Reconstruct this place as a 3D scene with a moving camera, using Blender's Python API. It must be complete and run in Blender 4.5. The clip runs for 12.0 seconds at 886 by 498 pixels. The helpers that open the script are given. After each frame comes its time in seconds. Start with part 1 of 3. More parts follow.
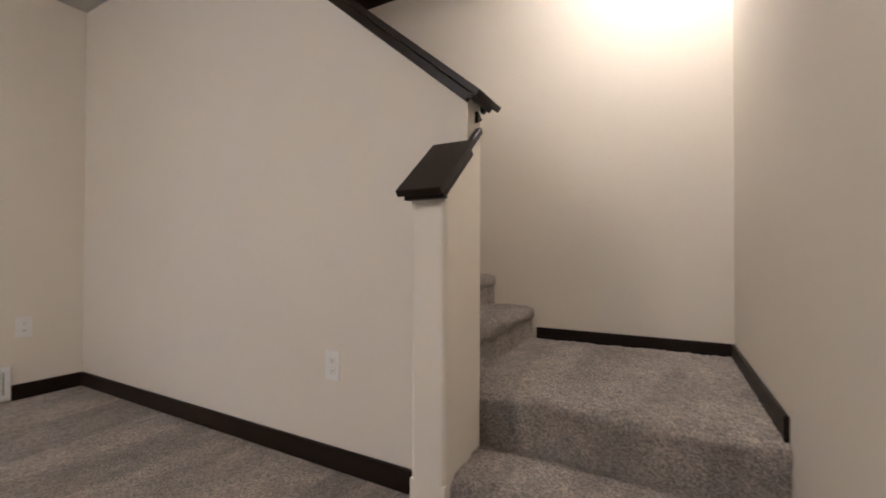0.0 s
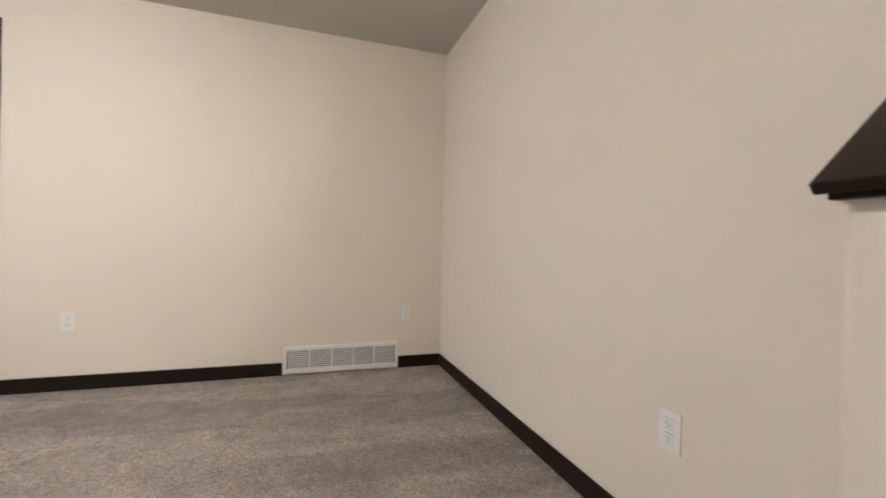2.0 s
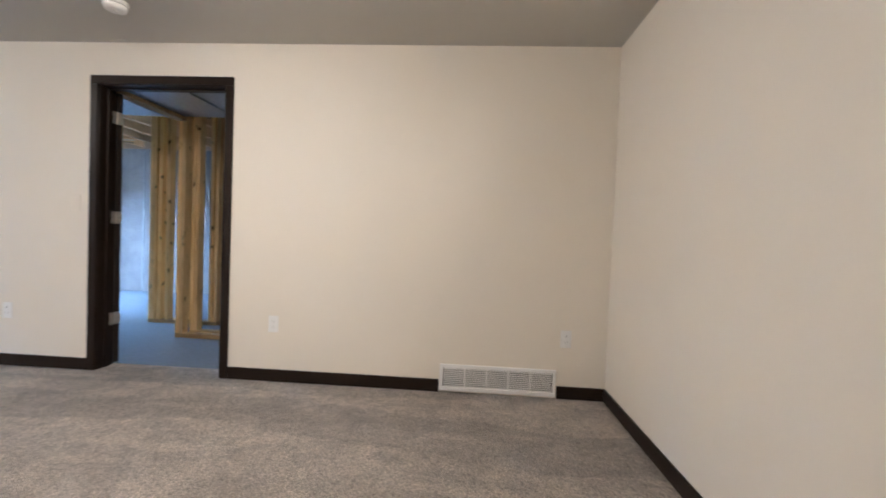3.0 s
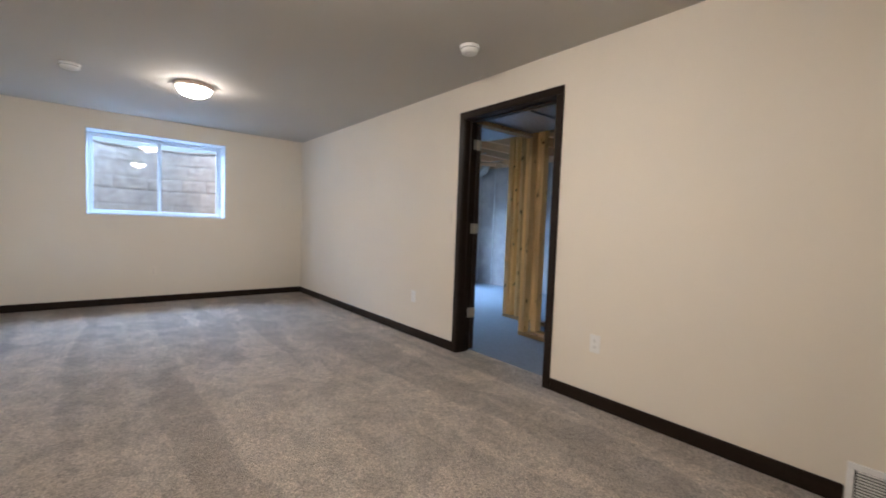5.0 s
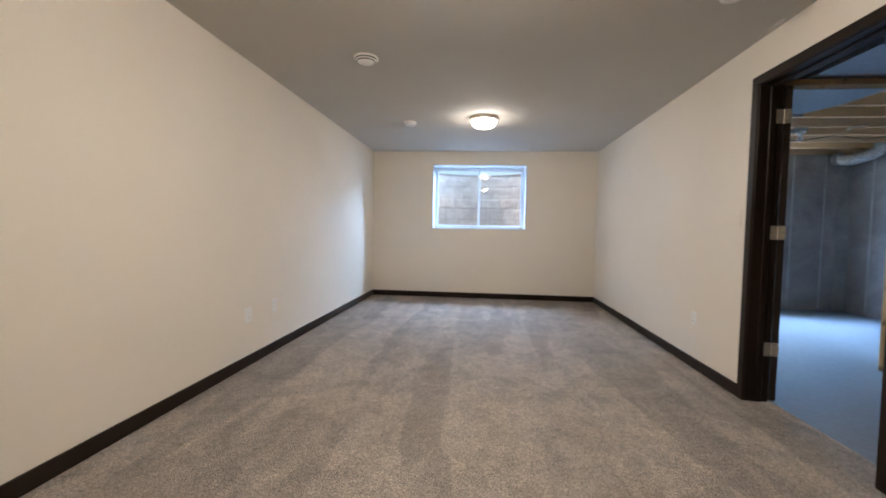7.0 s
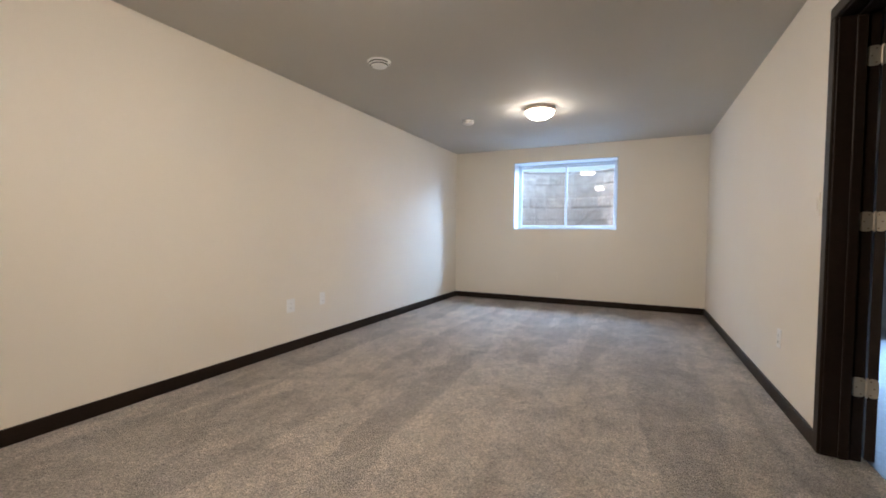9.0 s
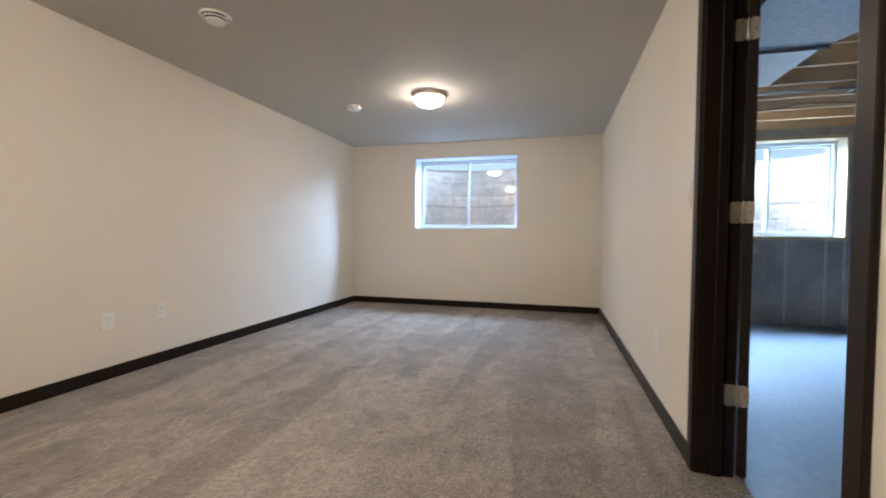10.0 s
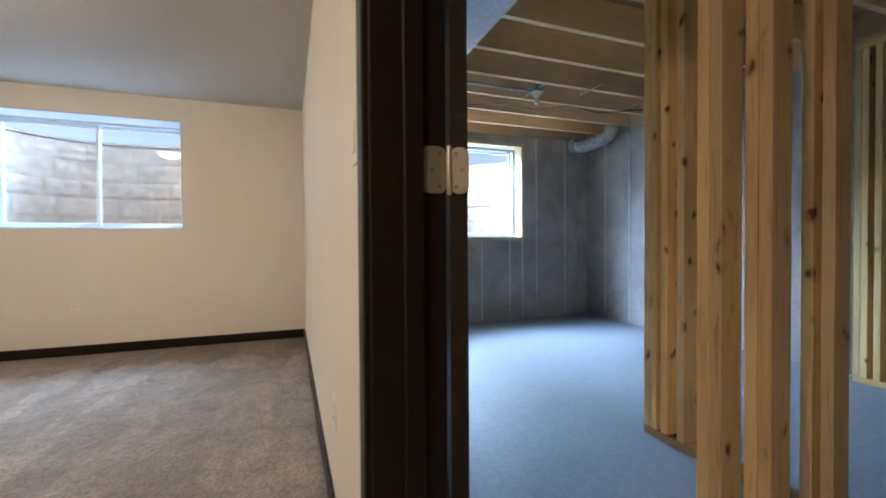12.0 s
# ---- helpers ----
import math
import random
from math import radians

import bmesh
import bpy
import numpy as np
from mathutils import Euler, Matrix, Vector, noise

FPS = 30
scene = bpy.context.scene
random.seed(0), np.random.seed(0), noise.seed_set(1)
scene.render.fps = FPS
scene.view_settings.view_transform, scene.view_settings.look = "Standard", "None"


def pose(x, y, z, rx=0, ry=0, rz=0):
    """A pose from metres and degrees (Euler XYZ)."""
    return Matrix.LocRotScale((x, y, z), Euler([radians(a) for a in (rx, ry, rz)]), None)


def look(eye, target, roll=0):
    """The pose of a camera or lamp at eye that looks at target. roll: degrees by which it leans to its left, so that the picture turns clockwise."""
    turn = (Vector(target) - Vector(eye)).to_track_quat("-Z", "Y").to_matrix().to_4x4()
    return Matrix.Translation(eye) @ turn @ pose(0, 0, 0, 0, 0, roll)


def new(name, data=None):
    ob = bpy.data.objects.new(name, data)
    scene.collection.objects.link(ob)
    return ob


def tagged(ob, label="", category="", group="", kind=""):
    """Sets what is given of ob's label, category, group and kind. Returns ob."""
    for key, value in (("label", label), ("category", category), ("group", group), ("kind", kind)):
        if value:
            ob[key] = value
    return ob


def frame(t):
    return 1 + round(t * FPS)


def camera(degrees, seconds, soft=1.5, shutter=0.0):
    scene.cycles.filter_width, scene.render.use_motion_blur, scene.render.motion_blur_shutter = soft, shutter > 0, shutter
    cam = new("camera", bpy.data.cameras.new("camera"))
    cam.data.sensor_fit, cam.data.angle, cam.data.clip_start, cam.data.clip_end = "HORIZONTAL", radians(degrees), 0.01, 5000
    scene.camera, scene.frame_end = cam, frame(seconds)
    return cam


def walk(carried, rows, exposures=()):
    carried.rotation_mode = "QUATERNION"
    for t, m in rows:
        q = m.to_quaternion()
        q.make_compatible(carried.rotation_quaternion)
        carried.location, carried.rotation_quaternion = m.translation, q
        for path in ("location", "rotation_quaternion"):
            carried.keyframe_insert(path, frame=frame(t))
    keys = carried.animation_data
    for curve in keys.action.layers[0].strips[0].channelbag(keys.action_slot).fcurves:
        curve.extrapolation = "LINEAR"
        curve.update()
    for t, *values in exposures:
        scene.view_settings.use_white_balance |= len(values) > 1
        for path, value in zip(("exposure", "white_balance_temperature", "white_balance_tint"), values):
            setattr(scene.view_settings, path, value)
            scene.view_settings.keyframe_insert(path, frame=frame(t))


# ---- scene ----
cam = camera(94.1, 12.0, soft=1.8, shutter=0.3)
PATH = [
    (0, (-0.437, 0.264, 0.821), (-1.391, 2.022, 0.843), 0.1),
    (0.5, (-0.501, 0.322, 0.826), (-1.695, 1.926, 0.845), 0.3),
    (1, (-0.562, 0.387, 0.84), (-2.044, 1.73, 0.846), 0.6),
    (1.5, (-0.625, 0.435, 0.853), (-2.351, 1.446, 0.853), 1.0),
    (2, (-0.682, 0.486, 0.887), (-2.58, 1.116, 0.877), 1.4),
    (2.5, (-0.773, 0.483, 0.993), (-2.753, 0.759, 0.949), 1.9),
    (3, (-0.855, 0.519, 1.046), (-2.851, 0.395, 0.992), 2.2),
    (3.5, (-0.963, 0.526, 1.089), (-2.888, -0.01, 1.015), 2.4),
    (5.5, (-1.349, 0.572, 1.113), (-2.292, -1.188, 1.006), 1.7),
    (6, (-1.519, 0.637, 1.078), (-2.089, -1.277, 0.980), 1.3),
    (6.5, (-1.679, 0.699, 1.078), (-1.862, -1.29, 0.987), 1.4),
    (7, (-1.912, 0.718, 1.081), (-1.717, -1.27, 0.989), 1.1),
    (7.5, (-2.151, 0.717, 1.051), (-1.642, -1.215, 0.967), 1.0),
    (7.7, (-2.254, 0.705, 1.054), (-1.641, -1.197, 0.973), 0.7),
    (9.3, (-2.918, 0.222, 1.02), (-2.064, -1.585, 0.943), 0.5),
    (9.5, (-2.967, 0.104, 1.007), (-2.178, -1.732, 0.936), 0.7),
    (10, (-3.042, -0.176, 0.996), (-2.524, -2.106, 0.935), 0.5),
    (10.5, (-3.158, -0.58, 0.991), (-2.978, -2.571, 0.94), 0.4),
    (11, (-3.258, -0.87, 0.972), (-3.435, -2.861, 0.929), 0.2),
    (11.5, (-3.37, -1.121, 0.964), (-3.85, -3.062, 0.928), -0.1),
    (12, (-3.498, -1.384, 0.967), (-4.195, -3.259, 0.935), -0.4),
]
EXPOSURES = [(0.0, 0.36, 5800, 14), (1.0, 0.50, 5800, 13), (2.0, 0.82, 5800, 11), (3.0, 0.80, 5750, 11), (3.7, 0.68, 5750, 11), (5.5, 0.36, 6200, 12), (7.5, 0.43, 6250, 11),
             (9.5, 0.42, 6350, 11), (10.5, 0.38, 6450, 12), (11.5, 0.42, 6700, 12), (12.0, 0.48, 7000, 12)]
walk(cam, [(t, look(eye, target, roll)) for t, eye, target, roll in PATH], EXPOSURES)

# ---- light ----
WARM = (1.0, 0.878, 0.75)
LAMP_GLOW = 58.0
REAR_GLOW = 114.0
STAIR_GLOW = 128.0
sky_world = bpy.data.worlds.new("sky")
scene.world = sky_world
sky_world.use_nodes = True
wn = sky_world.node_tree
sky_node = wn.nodes.new("ShaderNodeTexSky")
sky_node.sky_type = "NISHITA"
sky_node.sun_disc = False
sky_node.sun_elevation = radians(48)
sky_node.sun_rotation = radians(96)
wn.links.new(sky_node.outputs["Color"], wn.nodes["Background"].inputs["Color"])
wn.nodes["Background"].inputs["Strength"].default_value = 0.15

sun_data = bpy.data.lights.new("sun", "SUN")
sun_data.energy = 3.6
sun_data.angle = radians(0.6)
sun_data.color = (1.0, 0.95, 0.88)
sun = new("sun", sun_data)
sun.matrix_world = look((9, -7.1, 9), (0, -6.2, 0))


def sky_panel(name, x, y, z, sx, sy, target, watts, colour=(0.47, 0.72, 1.0)):
    """An area lamp above a window well, for the sky's light that falls into it."""
    data = bpy.data.lights.new(name, "AREA")
    data.shape = "RECTANGLE"
    data.size, data.size_y, data.energy, data.color = sx, sy, watts, colour
    ob = new(name, data)
    ob.matrix_world = look((x, y, z), target)


sky_panel("sky_light_room_window", -1.82, -8.2, 3.75, 2.0, 1.7, (-1.82, -6.0, 1.4), 520, (0.46, 0.66, 1.0))
sky_panel("sky_light_basement_window", -5.0, -8.0, 3.25, 2.8, 1.7, (-5.6, -6.0, 1.45), 2350, (0.40, 0.64, 1.0))


# ---- materials ----
def material(name, base, rough=0.6, metal=0.0, spec=0.5):
    m = bpy.data.materials.new(name)
    m.use_nodes = True
    b = m.node_tree.nodes["Principled BSDF"]
    b.inputs["Base Color"].default_value = (*base, 1)
    b.inputs["Roughness"].default_value = rough
    b.inputs["Metallic"].default_value = metal
    b.inputs["Specular IOR Level"].default_value = spec
    return m, m.node_tree, b


def coords(nt, scale=(1, 1, 1), world=True):
    """World-sized coordinates, stretched."""
    if world:
        src = nt.nodes.new("ShaderNodeNewGeometry").outputs["Position"]
    else:
        src = nt.nodes.new("ShaderNodeTexCoord").outputs["Object"]
    mp = nt.nodes.new("ShaderNodeMapping")
    mp.inputs["Scale"].default_value = scale
    nt.links.new(src, mp.inputs["Vector"])
    return mp.outputs["Vector"]


def noise_node(nt, vec, scale, detail=3.0, rough=0.55, distort=0.0):
    n = nt.nodes.new("ShaderNodeTexNoise")
    n.inputs["Scale"].default_value = scale
    n.inputs["Detail"].default_value = detail
    n.inputs["Roughness"].default_value = rough
    n.inputs["Distortion"].default_value = distort
    nt.links.new(vec, n.inputs["Vector"])
    return n.outputs["Fac"]


def ramp(nt, fac, stops):
    r = nt.nodes.new("ShaderNodeValToRGB")
    e = r.color_ramp.elements
    while len(e) < len(stops):
        e.new(0.5)
    for el, (p, c) in zip(e, stops):
        el.position = p
        el.color = (*c, 1) if len(c) == 3 else c
    nt.links.new(fac, r.inputs["Fac"])
    return r.outputs["Color"]


def mix(nt, fac, a, b, blend="MIX"):
    n = nt.nodes.new("ShaderNodeMix")
    n.data_type, n.blend_type = "RGBA", blend
    for sock, v in ((n.inputs[0], fac), (n.inputs[6], a), (n.inputs[7], b)):
        if isinstance(v, (int, float)):
            sock.default_value = v
        elif isinstance(v, tuple):
            sock.default_value = (*v, 1)
        else:
            nt.links.new(v, sock)
    return n.outputs[2]


def bump(nt, b, height, strength=0.3, dist=0.01, prior=None):
    n = nt.nodes.new("ShaderNodeBump")
    n.inputs["Strength"].default_value = strength
    n.inputs["Distance"].default_value = dist
    nt.links.new(height, n.inputs["Height"])
    if prior:
        nt.links.new(prior, n.inputs["Normal"])
    nt.links.new(n.outputs["Normal"], b.inputs["Normal"])
    return n.outputs["Normal"]


def paint(name, base, rough=0.55, peel=0.12):
    """Rolled wall paint over drywall: fine orange peel and faint unevenness."""
    m, nt, b = material(name, base, rough, spec=0.3)
    v = coords(nt)
    big = noise_node(nt, v, 1.3, 3)
    col = mix(nt, big, tuple(c * 0.955 for c in base), tuple(min(1, c * 1.03) for c in base))
    nt.links.new(col, b.inputs["Base Color"])
    n1 = bump(nt, b, noise_node(nt, v, 160, 3), peel, 0.004)
    bump(nt, b, noise_node(nt, v, 5, 2), 0.05, 0.02, n1)
    return m


def carpet_material():
    """Cut-pile carpet: tufts of mixed taupe yarn, brushed one way and the other by the vacuum cleaner."""
    m, nt, b = material("carpet_pile", (0.27, 0.24, 0.21), 0.95, spec=0.15)
    v = coords(nt)
    tuft = nt.nodes.new("ShaderNodeTexVoronoi")
    tuft.inputs["Scale"].default_value = 150
    nt.links.new(v, tuft.inputs["Vector"])
    yarn = noise_node(nt, v, 84, 5, 0.8, 0.5)
    fleck = ramp(nt, yarn, [(0.25, (0.26, 0.215, 0.175)), (0.42, (0.58, 0.508, 0.436)), (0.58, (0.74, 0.655, 0.568)), (0.76, (0.96, 0.865, 0.760))])
    # shade between the tufts, multiplied into the yarn colour
    gap_shade = ramp(nt, tuft.outputs["Distance"], [(0.30, (1.06, 1.06, 1.06)), (0.78, (0.58, 0.55, 0.52))])
    fleck = mix(nt, 1.0, fleck, gap_shade, "MULTIPLY")
    # strokes of the vacuum cleaner: long lozenges of pile laid one way or the other
    lean = nt.nodes.new("ShaderNodeMapping")
    lean.inputs["Rotation"].default_value = (0, 0, radians(9))
    lean.inputs["Scale"].default_value = (4.3, 0.50, 1)
    lean.inputs["Location"].default_value = (0.4, 0.3, 0)
    nt.links.new(v, lean.inputs["Vector"])
    wob = nt.nodes.new("ShaderNodeTexNoise")
    wob.inputs["Scale"].default_value, wob.inputs["Detail"].default_value = 2.2, 3.0
    nt.links.new(v, wob.inputs["Vector"])
    bent = nt.nodes.new("ShaderNodeVectorMath")
    bent.operation = "MULTIPLY_ADD"
    bent.inputs[1].default_value = (0.42, 0.5, 0)
    nt.links.new(wob.outputs["Color"], bent.inputs[0])
    nt.links.new(lean.outputs["Vector"], bent.inputs[2])
    stroke = nt.nodes.new("ShaderNodeTexVoronoi")
    stroke.feature = "SMOOTH_F1"
    stroke.inputs["Scale"].default_value, stroke.inputs["Smoothness"].default_value = 1.0, 0.16
    stroke.inputs["Randomness"].default_value = 0.85
    nt.links.new(bent.outputs[0], stroke.inputs["Vector"])
    tone = nt.nodes.new("ShaderNodeSeparateColor")
    nt.links.new(stroke.outputs["Color"], tone.inputs[0])
    nap = ramp(nt, tone.outputs[0], [(0.0, (0.96, 0.96, 0.96)), (0.42, (1.06, 1.06, 1.06)), (0.6, (1.20, 1.20, 1.20)), (1.0, (1.34, 1.34, 1.34))])
    scuff = noise_node(nt, coords(nt, (1.5, 1.1, 1)), 3.3, 5, 0.66, 0.7)
    clump = noise_node(nt, v, 34, 4, 0.72, 1.1)
    fleck = mix(nt, 1.0, fleck, ramp(nt, clump, [(0.34, (0.74, 0.72, 0.70)), (0.50, (1.0, 1.0, 1.0)), (0.66, (1.12, 1.12, 1.12))]), "MULTIPLY")
    nap2 = ramp(nt, scuff, [(0.36, (0.80, 0.80, 0.80)), (0.52, (1.03, 1.03, 1.03)), (0.64, (1.18, 1.18, 1.18))])
    col = mix(nt, 1.0, mix(nt, 1.0, fleck, nap, "MULTIPLY"), nap2, "MULTIPLY")
    # the sill's shade painted along the window wall, with a vacuum-scalloped edge
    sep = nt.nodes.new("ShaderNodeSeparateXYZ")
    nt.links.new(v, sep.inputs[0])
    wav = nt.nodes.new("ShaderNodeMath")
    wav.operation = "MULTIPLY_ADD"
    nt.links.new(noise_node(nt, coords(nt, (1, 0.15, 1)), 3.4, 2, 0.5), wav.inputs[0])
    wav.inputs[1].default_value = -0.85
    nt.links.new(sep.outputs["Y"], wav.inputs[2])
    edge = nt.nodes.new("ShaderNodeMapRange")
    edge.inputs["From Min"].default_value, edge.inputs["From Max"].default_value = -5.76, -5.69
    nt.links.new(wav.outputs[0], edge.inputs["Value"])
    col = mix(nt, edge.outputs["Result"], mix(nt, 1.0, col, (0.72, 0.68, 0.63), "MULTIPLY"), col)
    nt.links.new(col, b.inputs["Base Color"])
    b.inputs["Sheen Weight"].default_value = 0.25
    b.inputs["Sheen Roughness"].default_value = 0.6
    n1 = bump(nt, b, tuft.outputs["Distance"], 1.0, -0.020)
    n2 = bump(nt, b, clump, 0.6, 0.030, bump(nt, b, yarn, 0.9, 0.016, n1))
    bump(nt, b, scuff, 0.12, 0.03, n2)
    return m


def stained_wood(name, base=(0.0150, 0.0092, 0.0060), rough=0.36):
    """Dark espresso stain with the grain just showing."""
    m, nt, b = material(name, base, rough, spec=0.22)
    v = coords(nt, (14, 14, 14), world=False)
    g = noise_node(nt, v, 3.0, 5, 0.7, 1.2)
    nt.links.new(mix(nt, g, tuple(c * 0.6 for c in base), tuple(c * 1.75 for c in base)), b.inputs["Base Color"])
    r = nt.nodes.new("ShaderNodeMapRange")
    r.inputs["To Min"].default_value, r.inputs["To Max"].default_value = rough - 0.08, rough + 0.14
    nt.links.new(g, r.inputs["Value"])
    nt.links.new(r.outputs["Result"], b.inputs["Roughness"])
    bump(nt, b, g, 0.12, 0.003)
    return m


def lumber(name, pale, dark, along="z", knots=True):
    """Framing softwood: long grain, darker latewood, brown knots, each piece a little different."""
    m, nt, b = material(name, pale, 0.72, spec=0.25)
    st = {"z": (26, 26, 1.3), "x": (1.3, 26, 26), "y": (26, 1.3, 26)}[along]
    kn = {"z": (1, 1, 0.55), "x": (0.55, 1, 1), "y": (1, 0.55, 1)}[along]
    info = nt.nodes.new("ShaderNodeObjectInfo")
    off = nt.nodes.new("ShaderNodeVectorMath")
    off.operation = "ADD"
    shift = nt.nodes.new("ShaderNodeMath")
    shift.operation = "MULTIPLY"
    shift.inputs[1].default_value = 37.0
    nt.links.new(info.outputs["Random"], shift.inputs[0])
    geo = nt.nodes.new("ShaderNodeNewGeometry")
    nt.links.new(geo.outputs["Position"], off.inputs[0])
    nt.links.new(shift.outputs[0], off.inputs[1])

    def mapped(sc):
        mp = nt.nodes.new("ShaderNodeMapping")
        mp.inputs["Scale"].default_value = sc
        nt.links.new(off.outputs[0], mp.inputs["Vector"])
        return mp.outputs["Vector"]

    g = noise_node(nt, mapped(st), 2.4, 4, 0.6, 0.6)
    col = ramp(nt, g, [(0.25, dark), (0.40, pale), (0.60, tuple(min(1, c * 1.10) for c in pale)), (0.74, tuple(c * 0.70 for c in pale))])
    tone = noise_node(nt, mapped(tuple(k * 1.5 for k in kn)), 1.4, 2)
    col = mix(nt, 1.0, col, ramp(nt, tone, [(0.3, (0.80, 0.76, 0.70)), (0.7, (1.08, 1.06, 1.0))]), "MULTIPLY")
    tint = ramp(nt, info.outputs["Random"], [(0.0, (0.72, 0.70, 0.70)), (0.35, (0.86, 0.82, 0.78)), (0.6, (1.0, 0.97, 0.90)), (1.0, (1.10, 1.00, 0.80))])
    col = mix(nt, 1.0, col, tint, "MULTIPLY")
    if knots:
        vo = nt.nodes.new("ShaderNodeTexVoronoi")
        vo.inputs["Scale"].default_value = 11.5
        warp = nt.nodes.new("ShaderNodeTexNoise")
        warp.inputs["Scale"].default_value = 11.0
        nt.links.new(mapped(kn), warp.inputs["Vector"])
        bent = mix(nt, 0.10, mapped(kn), warp.outputs["Color"])
        nt.links.new(bent, vo.inputs["Vector"])
        halo = ramp(nt, vo.outputs["Distance"], [(0.075, (1, 1, 1)), (0.105, (0.75, 0.75, 0.75)), (0.15, (0.25, 0.25, 0.25)), (0.25, (0, 0, 0))])
        col = mix(nt, halo, col, (0.15, 0.070, 0.028))
    nt.links.new(col, b.inputs["Base Color"])
    bump(nt, b, g, 0.25, 0.003)
    return m


def concrete(name, base, vary=0.35, rough=0.8, blotch=1.1, polish=False):
    m, nt, b = material(name, base, rough, spec=0.4)
    v = coords(nt)
    a = noise_node(nt, v, blotch, 5, 0.62, 0.5)
    f = noise_node(nt, v, 42, 4, 0.7)
    col = ramp(nt, a, [(0.3, tuple(c * (1 - vary) for c in base)), (0.52, base), (0.72, tuple(min(1, c * (1 + vary)) for c in base))])
    col = mix(nt, 0.35, col, ramp(nt, f, [(0.35, (0.45, 0.45, 0.45)), (0.65, (1, 1, 1))]), "MULTIPLY")
    nt.links.new(col, b.inputs["Base Color"])
    if polish:
        r = ramp(nt, a, [(0.3, (0.46, 0.46, 0.46)), (0.7, (0.68, 0.68, 0.68))])
        nt.links.new(r, b.inputs["Roughness"])
    bump(nt, b, f, 0.22, 0.004)
    return m


def galvanized(name="galvanized_steel"):
    m, nt, b = material(name, (0.52, 0.56, 0.60), 0.38, 0.9)
    v = coords(nt)
    vo = nt.nodes.new("ShaderNodeTexVoronoi")
    vo.inputs["Scale"].default_value = 34
    nt.links.new(v, vo.inputs["Vector"])
    nt.links.new(mix(nt, vo.outputs["Distance"], (0.36, 0.40, 0.44), (0.50, 0.54, 0.58)), b.inputs["Base Color"])
    bump(nt, b, noise_node(nt, v, 2.4, 2), 0.15, 0.03)
    return m


def plain(name, base, rough=0.45, metal=0.0, grain=60, amount=0.06):
    """Smooth plastic or metal with faint unevenness."""
    m, nt, b = material(name, base, rough, metal)
    n = noise_node(nt, coords(nt), grain, 3)
    nt.links.new(mix(nt, n, tuple(c * (1 - amount) for c in base), tuple(min(1, c * (1 + amount)) for c in base)), b.inputs["Base Color"])
    bump(nt, b, n, 0.04, 0.002)
    return m


def glass_material():
    m, nt, b = material("window_glass", (0.97, 0.99, 1.0), 0.0)
    b.inputs["Transmission Weight"].default_value = 1.0
    b.inputs["IOR"].default_value = 1.45
    return m


def glow(name, colour, strength):
    m, nt, b = material(name, (0.85, 0.82, 0.76), 0.35)
    b.inputs["Emission Color"].default_value = (*colour, 1)
    b.inputs["Emission Strength"].default_value = strength
    return m


WALL = paint("wall_paint", (0.82, 0.758, 0.655))
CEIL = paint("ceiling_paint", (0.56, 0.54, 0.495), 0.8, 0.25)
# white return paint, coloured blue-grey for the skylight falling on it
RETURN = paint("return_paint_sky_tint", (0.62, 0.66, 0.69))
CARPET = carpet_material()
TRIM = stained_wood("espresso_trim")
DOORWOOD = stained_wood("espresso_door", (0.022, 0.0150, 0.0105), 0.38)
STUD = lumber("stud_pine", (0.94, 0.68, 0.36), (0.54, 0.33, 0.13))
JOIST = lumber("joist_fir", (0.88, 0.66, 0.47), (0.70, 0.50, 0.33), "x", False)
PLATE = lumber("plate_pine", (0.60, 0.43, 0.24), (0.40, 0.26, 0.13), "y")
SUBFLOOR = lumber("subfloor_board", (0.46, 0.33, 0.20), (0.22, 0.14, 0.07), "y", False)
BUCK = lumber("window_buck_pine", (0.47, 0.41, 0.34), (0.36, 0.31, 0.25), "z", False)
# the blue of the sky's light is put into the slab's base colour
SLAB = concrete("slab_concrete_sky_tint", (0.185, 0.206, 0.232), 0.18, 0.6, 0.9, True)
CONCRETE = concrete("foundation_concrete", (0.41, 0.365, 0.34), 0.32, 0.85, 1.6)
FIN = concrete("concrete_fin", (0.62, 0.61, 0.60), 0.25, 0.85, 3)
BAND = concrete("form_corner_concrete", (0.47, 0.43, 0.40), 0.25, 0.85, 2.2)
STEEL = galvanized()
NICKEL = plain("satin_nickel", (0.60, 0.55, 0.46), 0.42, 0.8)
SCREW = plain("dull_screw", (0.33, 0.28, 0.21), 0.5, 0.6)
BRONZE = plain("brushed_bronze", (0.82, 0.68, 0.57), 0.5, 0.0)
WHITE = plain("white_plastic", (0.86, 0.85, 0.82), 0.4)
VENTWHITE = plain("white_enamel", (0.87, 0.86, 0.84), 0.38)
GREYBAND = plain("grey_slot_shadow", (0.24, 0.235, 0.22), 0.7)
DARKGAP = plain("dark_duct_inside", (0.03, 0.03, 0.03), 0.8)
# white vinyl whose colour carries the sky's blue cast
VINYL = plain("white_vinyl_sky_tint", (0.62, 0.68, 0.73), 0.4)
GLASS = glass_material()
REARGLASS = glow("lit_frosted_glass_rear", WARM, REAR_GLOW)
LAMPGLASS = glow("lit_frosted_glass", WARM, LAMP_GLOW)
STAIRGLASS = glow("lit_stair_glass", WARM, STAIR_GLOW)
BULB = plain("bulb_glass", (0.75, 0.76, 0.76), 0.15)
WIRE = plain("brown_cable", (0.085, 0.05, 0.035), 0.5)
FOIL, foil_nodes, foil_bsdf = material("crumpled_foil", (0.66, 0.68, 0.70), 0.34, 0.95)
